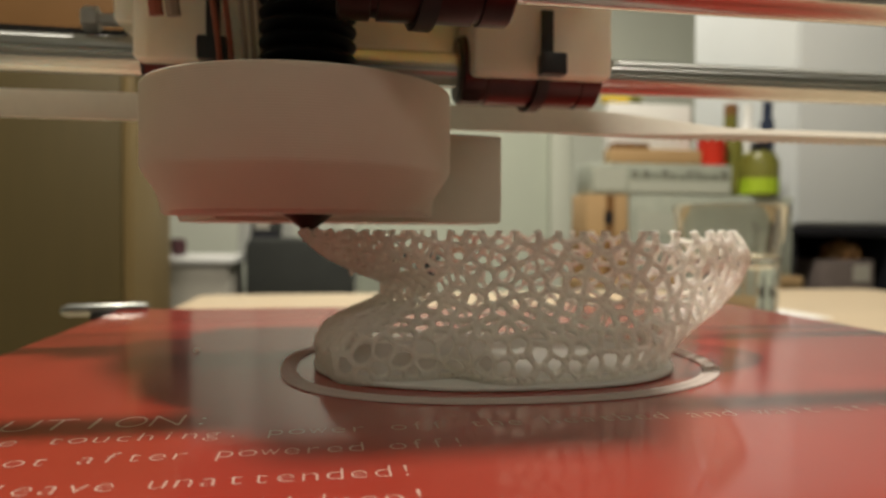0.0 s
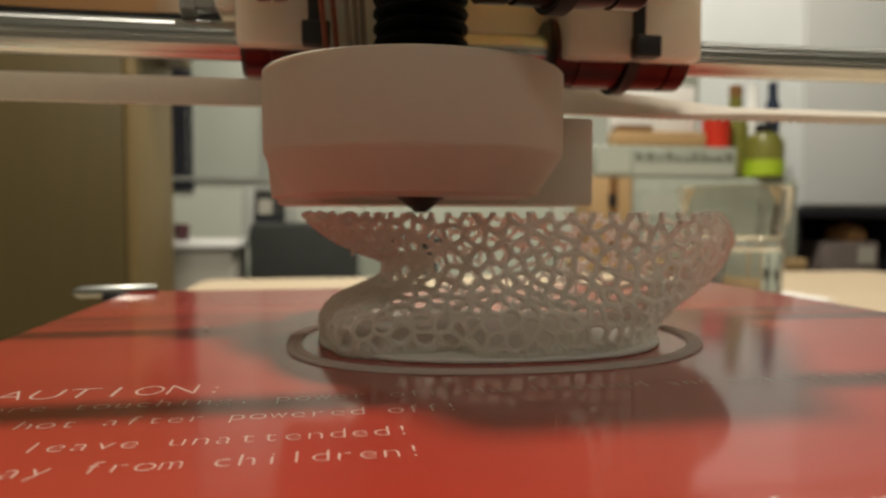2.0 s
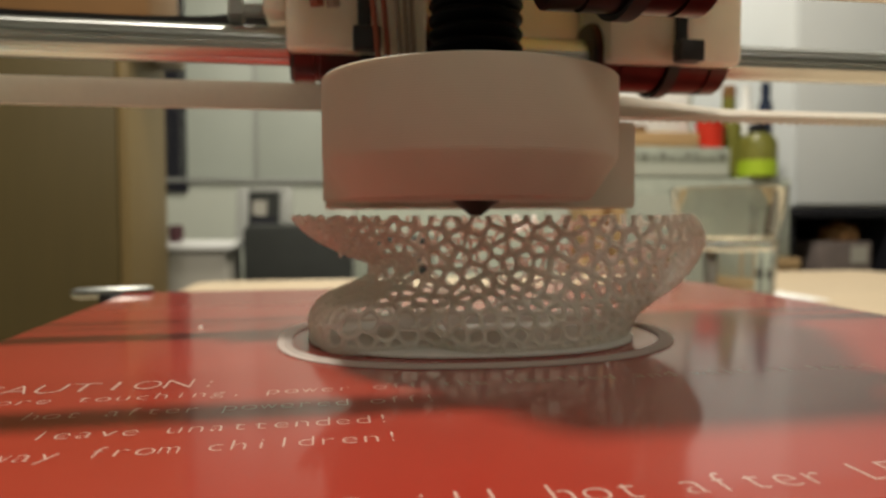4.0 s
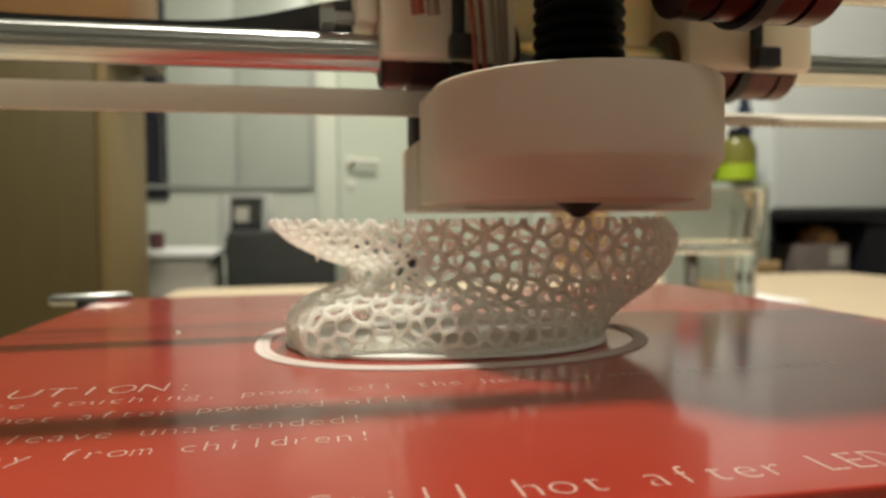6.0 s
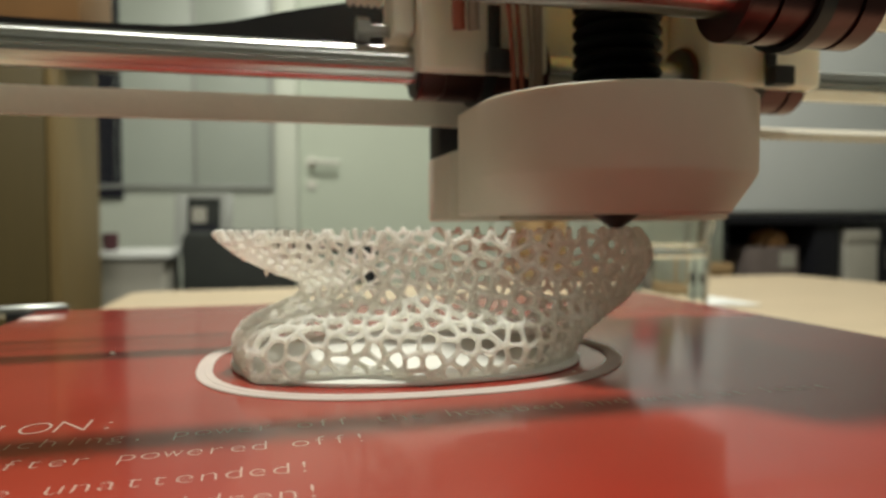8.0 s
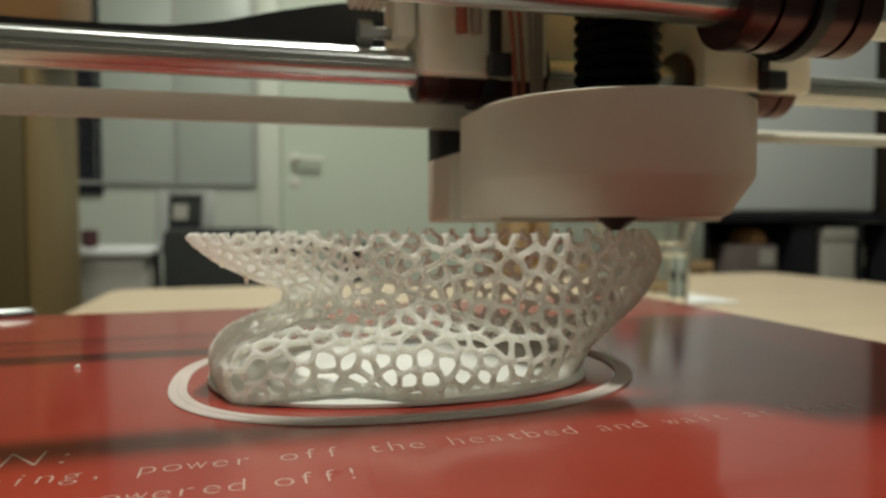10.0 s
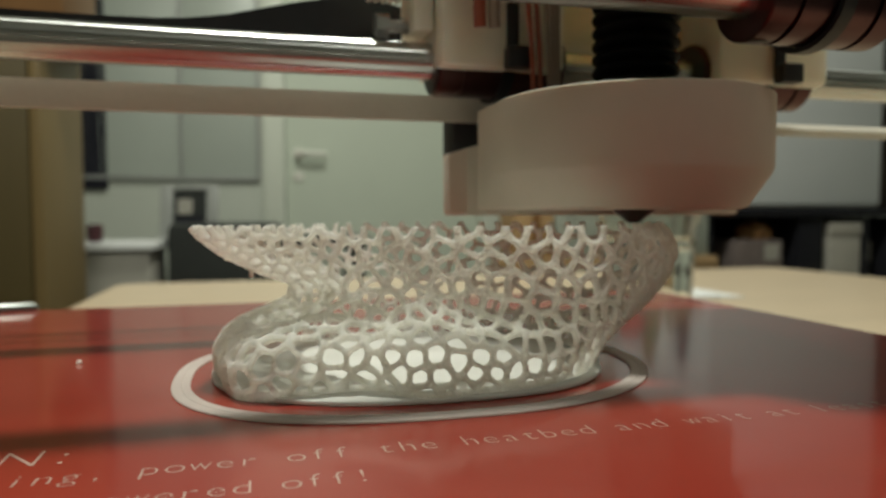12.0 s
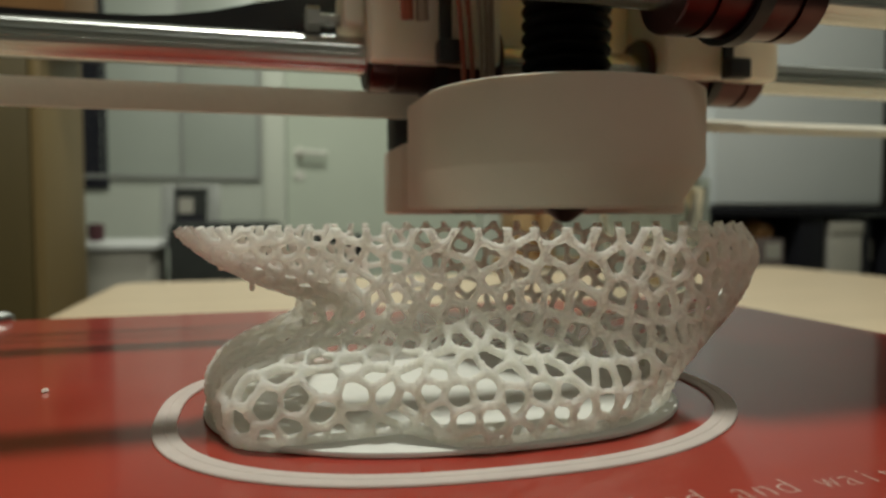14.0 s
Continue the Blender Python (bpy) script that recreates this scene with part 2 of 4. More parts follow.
def rounded_rect(x0, x1, y0, y1, r, n=10):
    out = []
    for cx, cy, a in ((x1 - r, y1 - r, 0), (x0 + r, y1 - r, 90), (x0 + r, y0 + r, 180), (x1 - r, y0 + r, 270)):
        for i in range(n + 1):
            w = radians(a + 90 * i / n)
            out.append((cx + r * math.cos(w), cy + r * math.sin(w)))
    return out


# ---- the room ----
FLOOR_Z, CEIL_Z = -0.73, 1.85
X0, X1, Y0, Y1 = -2.1, 2.9, -2.2, 3.02


def room():
    tagged(mesh_object("floor", box(X0 - 0.1, X1 + 0.1, Y0 - 0.1, Y1 + 0.1, FLOOR_Z - 0.1, FLOOR_Z), M_FLOOR), "grey smooth floor of the room", "floor", kind="structure")
    tagged(mesh_object("ceiling", box(X0 - 0.1, X1 + 0.1, Y0 - 0.1, Y1 + 0.1, CEIL_Z, CEIL_Z + 0.1), M_CEIL), "plain white ceiling", "ceiling", kind="structure")
    bm = bmesh.new()
    add_box(bm, X0 - 0.1, DOOR_X0, Y1, Y1 + 0.12, FLOOR_Z, CEIL_Z)
    add_box(bm, DOOR_X1, X1 + 0.1, Y1, Y1 + 0.12, FLOOR_Z, CEIL_Z)
    add_box(bm, DOOR_X0, DOOR_X1, Y1, Y1 + 0.12, FLOOR_Z + 2.06, CEIL_Z)
    tagged(mesh_object("wall_north", bm, M_WALL), "white painted wall with a door opening", "wall", kind="structure")
    # The south wall is out of view; its grey only dims bounced light.
    for nm, b in (("wall_south", (X0 - 0.1, X1 + 0.1, Y0 - 0.1, Y0)), ("wall_west", (X0 - 0.1, X0, Y0, Y1)), ("wall_east", (X1, X1 + 0.1, Y0, Y1))):
        tagged(mesh_object(nm, box(*b, FLOOR_Z, CEIL_Z), M_DIMWALL if nm == "wall_south" else M_WALL), "unseen wall of the room, toned grey to dim its bounced light" if nm == "wall_south" else "white painted wall of the room", "wall", kind="structure")


DOOR_X0, DOOR_X1 = 0.075, 1.06


def door():
    d = tagged(mesh_object("door_1", box(DOOR_X0 + 0.045, DOOR_X1 - 0.045, Y1 + 0.02, Y1 + 0.06, FLOOR_Z + 0.006, FLOOR_Z + 2.015, 0.003), M_DOOR),
               "pale green-white closed flush door", "door", kind="structure")
    for x0, x1 in ((DOOR_X0 - 0.055, DOOR_X0 + 0.04), (DOOR_X1 - 0.04, DOOR_X1 + 0.055)):
        part("door_frame", box(x0, x1, Y1 - 0.018, Y1 + 0.07, FLOOR_Z, FLOOR_Z + 2.02, 0.004), M_FRAME, d)
    part("door_frame", box(DOOR_X0 - 0.055, DOOR_X1 + 0.055, Y1 - 0.018, Y1 + 0.07, FLOOR_Z + 2.022, FLOOR_Z + 2.10, 0.004), M_FRAME, d)
    hz, hx = 0.355, DOOR_X0 + 0.10
    h = part("door_handle", tube([(hx, Y1 + 0.02, hz), (hx, Y1 - 0.022, hz), (hx + 0.015, Y1 - 0.027, hz), (hx + 0.12, Y1 - 0.025, hz - 0.004)], 0.011, 10), M_SATIN, d, "brushed steel lever handle")
    part("rosette", lathe([(0.026, 0), (0.026, 0.006), (0.022, 0.009)], pose(hx, Y1 + 0.021, hz, 90), 24), M_SATIN, h)
    part("lock_plate", lathe([(0.024, 0), (0.024, 0.006), (0.020, 0.009)], pose(hx, Y1 + 0.021, hz - 0.10, 90), 24), M_SATIN, d, "round steel lock plate")


def wall_board():
    b = empty("whiteboard", -0.36, Y1, 0.55, "pale grey two-panel whiteboard in a thin metal frame on the wall", "whiteboard")
    for x0, x1 in ((-0.365, 0.04), (0.054, 0.355)):
        part("panel", box(x0, x1, -0.016, -0.002, -0.30, 0.75, 0.002), M_BOARD, b)
    for x0, x1, z0, z1 in ((-0.38, -0.367, -0.315, 0.765), (0.0405, 0.0535, -0.30, 0.75), (0.357, 0.37, -0.315, 0.765), (-0.366, 0.356, -0.316, -0.302), (-0.366, 0.356, 0.752, 0.766)):
        part("frame_bar", box(x0, x1, -0.022, -0.001, z0, z1, 0.002), M_TRIM, b)


def hanging_cloth():
    bm = bmesh.new()
    n = 24
    front, back = [], []
    for i in range(n + 1):
        x = -0.055 + 0.11 * i / n
        w = 0.002 * math.sin(i * 1.1) + 0.001 * math.sin(i * 2.7)
        front.append([bm.verts.new((x, -0.018 + w, z)) for z in (-0.36, -0.1, 0.3, 0.7)])
        back.append([bm.verts.new((x, -0.008 + w, z)) for z in (-0.36, -0.1, 0.3, 0.7)])
    for i in range(n):
        for k in range(3):
            bm.faces.new((front[i][k], front[i + 1][k], front[i + 1][k + 1], front[i][k + 1]))
            bm.faces.new((back[i][k], back[i][k + 1], back[i + 1][k + 1], back[i + 1][k]))
        bm.faces.new((front[i][0], back[i][0], back[i + 1][0], front[i + 1][0]))
        bm.faces.new((front[i][3], front[i + 1][3], back[i + 1][3], back[i][3]))
    for i in (0, n):
        for k in range(3):
            bm.faces.new((front[i][k], front[i][k + 1], back[i][k + 1], back[i][k]))
    bmesh.ops.recalc_face_normals(bm, faces=bm.faces[:])
    c = empty("hanging_cloth", -0.655, Y1, 0.55, "dark navy cloth strip hanging on the wall", "cloth")
    part("cloth", bm, M_NAVY, c)
    part("hook", lathe([(0.012, 0), (0.012, 0.02), (0.006, 0.026)], pose(0, 0, 0.715, 90), 16), M_STEEL, c)


def cabinet():
    c = empty("cabinet", -0.361, 1.21, FLOOR_Z, "wooden cabinet with an olive-brown door and pale birch side", "cabinet")
    part("side_panel", box(-0.018, 0.0, 0.0, 0.29, 0.0, 1.13, 0.002), M_CABPOST, c, "pale birch side panel")
    part("door", box(-0.62, -0.0195, -0.003, 0.016, 0.06, 1.12, 0.002), M_CABPANEL, c, "olive-brown door panel")
    part("body", box(-0.62, -0.0185, 0.018, 0.29, 0.0, 1.13, 0.002), M_CABPANEL, c)
    b = empty("wooden_crate", -0.62, 1.22, FLOOR_Z + 1.131, "brown wooden crate with a pale lower edge on the cabinet", "crate")
    part("body", box(-0.30, 0.295, 0.0, 0.26, 0.012, 0.26, 0.003), M_BROWN, b)
    part("base_rail", box(-0.30, 0.305, -0.006, 0.266, 0.0, 0.0115, 0.002), M_CABPOST, b, "pale wooden base rail")


def small_desk():
    d = empty("side_cabinet", -0.45, 2.25, FLOOR_Z, "low grey laminate side cabinet", "cabinet")
    part("body", box(-0.11, 0.11, 0, 0.4, 0.0, 0.70, 0.004), M_GREYBOX, d)
    part("top", box(-0.13, 0.13, -0.02, 0.42, 0.702, 0.725, 0.004), M_WHITE, d, "white top")


def picture_box():
    d = empty("desk", -0.15, 2.42, FLOOR_Z, "dark grey desk along the wall", "desk")
    part("top", box(-0.16, 0.55, 0, 0.45, 0.70, 0.73, 0.004), M_CHAIR, d)
    for x in (-0.14, 0.50):
        part("leg", box(x, x + 0.03, 0.02, 0.43, 0, 0.699, 0.002), M_DARK, d)
    p = empty("picture_frame", -0.240, 2.47, 0.001, "small dark picture leaning in a pale frame on the desk", "picture")
    p.rotation_euler = (radians(-6), 0, radians(-14))
    part("picture", box(-0.056, 0.060, -0.004, 0.004, 0.016, 0.170), M_CHAIR, p, "dark print")
    part("print_patch", box(-0.045, 0.050, -0.0062, -0.0045, 0.022, 0.078), M_NAVY, p, "navy patch of the print")
    part("print_patch", box(-0.040, 0.012, -0.0062, -0.0045, 0.086, 0.140), M_GREYBOX, p, "grey patch of the print")
    for x0, x1, z0, z1 in ((-0.102, -0.057, 0.0, 0.19), (0.061, 0.102, 0.0, 0.19), (-0.056, 0.060, 0.0, 0.015), (-0.056, 0.060, 0.171, 0.19)):
        part("frame_bar", box(x0, x1, -0.01, 0.01, z0, z1, 0.003), M_TRIM, p)
    q = empty("small_pot", -0.52, 2.36, FLOOR_Z + 0.7255, "small maroon pot on the side cabinet", "pot")
    part("body", lathe([(0.018, 0), (0.024, 0.008), (0.026, 0.045), (0.022, 0.058), (0.020, 0.058), (0.021, 0.012)], n=24), M_MAROON, q)


def armchair():
    a = empty("armchair", -0.10, 1.98, FLOOR_Z, "dark slate upholstered armchair behind the table", "armchair")
    part("backrest", prism([(-0.17 + 0.34 * i / 16, 0.16 - 0.05 * math.cos((i - 8) / 8 * 1.2)) for i in range(17)] + [(0.17 - 0.34 * i / 16, 0.27 - 0.05 * math.cos((8 - i) / 8 * 1.2)) for i in range(17)], 0.3, 0.79, 0.025), M_CHAIR, a)
    part("seat", box(-0.19, 0.19, -0.28, 0.12, 0.28, 0.42, 0.03, 3), M_CHAIR, a)
    for x in (-0.17, 0.14):
        for y in (-0.25, 0.16):
            part("leg", box(x, x + 0.03, y, y + 0.03, 0, 0.279, 0.003), M_DARK, a)


def table():
    t = empty("table", 0.29, 0.31, 0, "large light wooden table under the printer", "table")
    part("tabletop", prism(rounded_rect(-0.462, 0.475, -0.46, 0.475, 0.03), -0.028, 0.0, 0.004), M_TABLE, t)
    for x in (-0.40, 0.40):
        for y in (-0.38, 0.40):
            part("leg", box(x - 0.025, x + 0.025, y - 0.025, y + 0.025, FLOOR_Z, -0.029, 0.003), M_TABLE, t)


def side_shelf():
    """The dark sideboard behind the table with the things on it."""
    s = empty("sideboard", 0.93, 1.28, FLOOR_Z, "black open sideboard behind the table", "sideboard")
    z = 0.806
    part("top", box(-0.190, 0.62, -0.26, 0.2, z, z + 0.017, 0.003), M_DARK, s)
    part("tall_side", box(0.335, 0.62, -0.18, 0.2, z + 0.0175, z + 0.75, 0.003), M_UMBER, s, "dark brown tall side unit")
    for x in (-0.115, 0.257, 0.335):
        part("upright", box(x, x + 0.022, -0.25, 0.19, 0, z - 0.001, 0.002), M_DARK, s)
    part("back_panel", box(-0.115, 0.35, 0.191, 0.2, 0.02, z - 0.001), M_DARK, s)
    part("shelf", box(-0.092, 0.256, -0.25, 0.19, 0.56, 0.58, 0.002), M_DARK, s)
    part("shelf", box(0.280, 0.334, -0.25, 0.19, 0.56, 0.58, 0.002), M_DARK, s)
    top = FLOOR_Z + z + 0.018
    w = empty("white_cabinet", 1.03, 1.04, top, "large white enamelled cabinet unit on the sideboard", "appliance")
    part("body", box(-0.195, 0.214, 0.0, 0.36, 0.0, 0.60, 0.006, 3), M_CABWHITE, w)
    part("front_panel", box(-0.190, 0.209, -0.006, -0.0005, 0.006, 0.595, 0.003), M_CABWHITE, w)
    part("divider", box(0.105, 0.165, -0.25, 0.19, 0.581, z - 0.001, 0.002), M_DARK, s)
    g = empty("storage_box", 1.151, 1.034, FLOOR_Z + 0.581, "grey storage box standing on the sideboard shelf", "box")
    part("body", box(-0.043, 0.034, -0.008, 0.18, 0, 0.185, 0.004), M_GREYBOX, g)
    part("lid", box(-0.045, 0.036, -0.010, 0.182, 0.186, 0.212, 0.003), M_GREYBOX, g)
    g = empty("storage_box", 0.945, 1.034, FLOOR_Z + 0.581, "scuffed dark grey carton on the sideboard shelf", "box")
    part("body", box(-0.060, 0.050, -0.008, 0.18, 0, 0.180, 0.004), M_SCUFF, g)
    part("label", box(0.005, 0.040, -0.0092, -0.0082, 0.14, 0.172), M_GREYBOX, g, "grey paper label")
    g = empty("paper_bag", 0.955, 1.036, FLOOR_Z + 0.7615, "crumpled brown paper bag on the carton", "bag")
    bm = bmesh.new()
    bmesh.ops.create_icosphere(bm, subdivisions=3, radius=1.0)
    for v in bm.verts:
        k = 1 + 0.22 * noise.noise(v.co * 2.3) + 0.08 * noise.noise(v.co * 6.0)
        v.co = Vector((0.036 * v.co.x * k, 0.03 + 0.032 * v.co.y * k, max(0.0, 0.012 + 0.024 * v.co.z * k)))
    part("bag", bm, M_BROWN, g, smooth=False)
    p = empty("paint_tin", 1.245, 1.06, FLOOR_Z + 0.581, "grey tin with a dark ring on the shelf", "tin")
    part("body", lathe([(0.026, 0), (0.027, 0.002), (0.027, 0.17), (0.026, 0.172)], pose(-0.006, 0.03, 0), 28), M_GREYBOX, p)
    part("ring", lathe([(0.0273, 0.10), (0.0276, 0.105), (0.0276, 0.125), (0.0273, 0.13)], pose(-0.006, 0.03, 0), 28, cap=False), M_DARK, p, "dark painted ring")


def clutter_shelf():
    """A narrow wooden rack behind the table with cartons, the red cup and the bottles."""
    r = empty("wooden_rack", 0.57, 0.93, FLOOR_Z, "open wooden rack holding cartons", "rack")
    part("shelf", box(-0.19, 0.205, 0, 0.085, 0.72, 0.738, 0.002), M_CARD, r)
    for x in (-0.19, 0.19):
        part("side", box(x, x + 0.015, 0, 0.085, 0.0, 0.719, 0.002), M_CARD, r)
    z = FLOOR_Z + 0.739
    c = empty("carton", 0.431, 0.94, z, "upright brown cardboard carton with a dark stamp", "carton", "cartons on the rack")
    part("body", box(-0.036, 0.035, 0, 0.07, 0, 0.133, 0.003), M_CARD, c)
    part("tape", box(-0.004, 0.010, -0.0012, -0.0003, 0.0, 0.132), M_BROWN, c, "strip of brown tape")
    part("stamp", box(-0.006, 0.008, -0.0020, -0.0013, 0.085, 0.105), M_DARK, c, "small dark stamp")
    c = empty("carton", 0.613, 0.94, z, "wide pale grey cardboard carton", "carton", "cartons on the rack")
    part("body", box(-0.145, 0.148, 0, 0.07, 0, 0.133, 0.003), M_BOXPRINT, c)
    part("label", box(-0.13, -0.02, -0.0012, -0.0003, 0.070, 0.105), M_BOARD, c, "paler printed panel")
    part("label", box(0.085, 0.115, -0.0012, -0.0003, 0.02, 0.11), M_BARS, c, "dark upright panel")
    z2 = z + 0.1335
    c = empty("carton", 0.525, 0.94, z2, "long pale carton printed with grey bars", "carton", "cartons on the rack")
    part("body", box(-0.124, 0.124, 0, 0.065, 0, 0.050, 0.003), M_BOXPRINT, c)
    part("label", box(-0.118, -0.064, -0.0012, -0.0003, 0.006, 0.044), M_BOARD, c, "paler end panel")
    part("label", box(-0.058, 0.118, -0.0012, -0.0003, 0.004, 0.022), M_BOARD, c, "paler printed panel")
    rng = random.Random(5)
    x = -0.054
    while x < 0.105:
        w = rng.uniform(0.006, 0.015)
        part("printed_bar", box(x, x + w, -0.0012, -0.0003, 0.027, 0.027 + rng.uniform(0.005, 0.014)), M_BARS, c)
        x += w + rng.uniform(0.003, 0.007)
    z3 = z2 + 0.0505
    c = empty("carton", 0.518, 0.945, z3, "flat brown cardboard carton on a pale carton", "carton", "cartons on the rack")
    part("body", box(-0.079, 0.078, 0, 0.035, 0, 0.024, 0.002), M_CARD, c)
    part("flap", box(-0.074, -0.012, 0.004, 0.032, 0.0242, 0.034, 0.003), M_BROWN, c, "crumpled brown flap")
    c = empty("carton", 0.518, 0.983, z3, "white upright carton behind the flat one", "carton", "cartons on the rack")
    part("body", box(-0.070, 0.079, 0, 0.022, 0, 0.105, 0.002), M_WHITE, c)
    k = empty("highlighter", 0.470, 0.994, z3 + 0.1125, "yellow highlighter pen with a green cap", "pen")
    part("barrel", lathe([(0.004, -0.030), (0.007, -0.028), (0.007, 0.018)], ALONG_X, 16), M_YELLOW, k)
    part("cap", lathe([(0.0074, 0.0185), (0.0074, 0.038), (0.005, 0.040)], ALONG_X, 16), M_GREEN, k, "green cap")
    k = empty("red_cup", 0.625, 0.965, z3, "small red plastic cup on a carton", "cup")
    part("body", lathe([(0.022, 0), (0.0235, 0.050), (0.0250, 0.053), (0.0230, 0.052), (0.0205, 0.004)], n=28), M_RED, k)
    grp = "bottles on the carton"
    b = empty("bottle", 0.672, 0.985, z2, "tall olive-brown glass bottle", "bottle", grp)
    part("body", lathe([(0.019, 0), (0.0215, 0.003), (0.0215, 0.090), (0.017, 0.105), (0.011, 0.115), (0.011, 0.150)], n=28), M_GREEN, b)
    part("cap", lathe([(0.0112, 0.140), (0.0112, 0.158), (0.009, 0.160)], n=20), M_BROWN, b, "brown cap")
    b = empty("bottle", 0.708, 0.957, z2, "squat olive glass bottle with a lime label", "bottle", grp)
    part("body", lathe([(0.028, 0), (0.032, 0.003), (0.032, 0.058), (0.025, 0.072), (0.014, 0.077)], n=28), M_GREEN, b)
    part("label", lathe([(0.0324, 0.004), (0.0324, 0.030)], n=28, cap=False), M_LIME, b, "bright lime paper label")
    part("cap", lathe([(0.0145, 0.0775), (0.0150, 0.088), (0.012, 0.092)], n=20), M_DARK, b, "round black cap")
    b = empty("bottle", 0.716, 1.003, z2, "slim white plastic bottle", "bottle", grp)
    part("body", lathe([(0.0105, 0), (0.0115, 0.003), (0.0115, 0.125), (0.007, 0.135), (0.007, 0.165)], n=24), M_WHITE, b)
    b = empty("bottle", 0.745, 0.990, z2, "slim dark navy bottle", "bottle", grp)
    part("body", lathe([(0.0105, 0), (0.0115, 0.003), (0.0115, 0.130), (0.008, 0.140), (0.008, 0.168)], n=24), M_NAVYGLASS, b)


def paper_slip():
    p = empty("paper_slip", 0.42, 0.50, 0.0005, "folded white paper slip lying on the table", "paper")
    part("sheet", box(-0.028, 0.028, -0.045, 0.045, 0.0, 0.0012), M_WHITE, p)
    part("fold", box(-0.026, 0.004, -0.043, 0.043, 0.0016, 0.0030, 0.0006), M_WHITE, p)


def tumbler():
    g = empty("drinking_glass", 0.2755, 0.348, 0.0005, "clear flared drinking glass with a ribbed base", "glass")
    n = 60

    def turned(profile, rib):
        bm = bmesh.new()
        rings = []
        for r, z in profile:
            ring = []
            for i in range(n):
                a = 2 * math.pi * i / n
                rr = 1.11 * r + (rib * math.cos(a * 12) if r > 0.02 else 0)
                ring.append(bm.verts.new((rr * math.cos(a), rr * math.sin(a), z)))
            rings.append(ring)
        for a, b in zip(rings, rings[1:]):
            for i in range(n):
                bm.faces.new((a[i], a[(i + 1) % n], b[(i + 1) % n], b[i]))
        bm.faces.new(list(reversed(rings[0])))
        bm.faces.new(rings[-1])
        return bm

    part("base", turned([(0.026, 0.0), (0.0275, 0.002), (0.0295, 0.055), (0.0285, 0.0565)], 0.0008), M_CLEAR, g, "thick ribbed glass base")
    part("wall", turned([(0.0285, 0.0570), (0.0302, 0.0580), (0.0310, 0.062), (0.0360, 0.0975), (0.0358, 0.0990), (0.0346, 0.0990), (0.0344, 0.0975), (0.0294, 0.0635), (0.0270, 0.0610), (0.0210, 0.0602), (0.001, 0.0600)], 0.0), M_CLEAR, g, "flared clear wall with a rounded rim")


# ---- the printer ----
BED_Z = 0.056


def letters(parent, text, x, y, pitch, size, wide):
    """One line of evenly pitched lettering, as flat raised ink."""
    bm = bmesh.new()
    cu = bpy.data.curves.new("letter", "FONT")
    cu.size, cu.extrude, cu.offset, cu.resolution_u = size, 0.000005, -size * 0.020, 3
    ob = new("letter", cu)
    for i, ch in enumerate(text):
        if ch == " ":
            continue
        cu.body = ch
        me = bpy.data.meshes.new_from_object(ob.evaluated_get(bpy.context.evaluated_depsgraph_get()))
        xs = [v.co.x for v in me.vertices]
        mid, width = (min(xs) + max(xs)) / 2, max(xs) - min(xs)
        k = min(wide, 0.86 * pitch / max(width, 1e-6))
        me.transform(Matrix.Translation((x + (i + 0.5) * pitch, y, BED_Z + 0.00002)) @ Matrix.Diagonal((k, 1, 1, 1)) @ Matrix.Translation((-mid, 0, 0)))
        bm.from_mesh(me)
        bpy.data.meshes.remove(me)
    bpy.data.objects.remove(ob)
    bpy.data.curves.remove(cu)
    return part("lettering", bm, M_TEXT, parent, "white printed warning lettering", smooth=False)


def heated_bed():
    b = empty("heated_bed", 0, 0, 0, "glossy red heated printer bed with white warning lettering", "printer bed")
    part("plate", prism(rounded_rect(BED_X0, BED_X1, BED_Y0, BED_Y1, 0.004, 4), BED_Z - 0.003, BED_Z, 0.0004), M_BED, b, smooth=False)
    part("glass_edge", prism(rounded_rect(BED_X0 - 0.0005, BED_X1 + 0.0005, BED_Y0 - 0.0005, BED_Y1 + 0.0005, 0.0045, 4), BED_Z - 0.0062, BED_Z - 0.0032), M_EDGE, b, "dark green edge under the plate", smooth=False)
    part("support_plate", prism(rounded_rect(BED_X0 + 0.01, BED_X1 - 0.01, BED_Y0 + 0.01, BED_Y1 - 0.01, 0.01, 4), BED_Z - 0.02, BED_Z - 0.014), M_STEEL, b, smooth=False)
    for x in (BED_X0 + 0.02, BED_X1 - 0.02):
        for y in (BED_Y0 + 0.02, BED_Y1 - 0.02):
            part("spring_post", lathe([(0.004, BED_Z - 0.0139), (0.004, BED_Z - 0.0063)], pose(x, y, 0), 16), M_STEEL, b)
    letters(b, "CAUTION:", -0.0597, -0.0268, 0.0042, 0.0072, 1.0)
    letters(b, "Before touching, power off the heatbed and wait at least", -0.0606, -0.0325, 0.00238, 0.0046, 0.95)
    letters(b, "hot after powered off!", -0.0473, -0.0397, 0.00226, 0.0046, 0.95)
    letters(b, "leave unattended!", -0.0434, -0.0478, 0.0023, 0.0046, 0.95)
    letters(b, "away from children!", -0.0468, -0.0545, 0.00226, 0.0046, 0.95)
    letters(b, "Still hot after LED", -0.0115, -0.0727, 0.00295, 0.0060, 0.95)
    return b


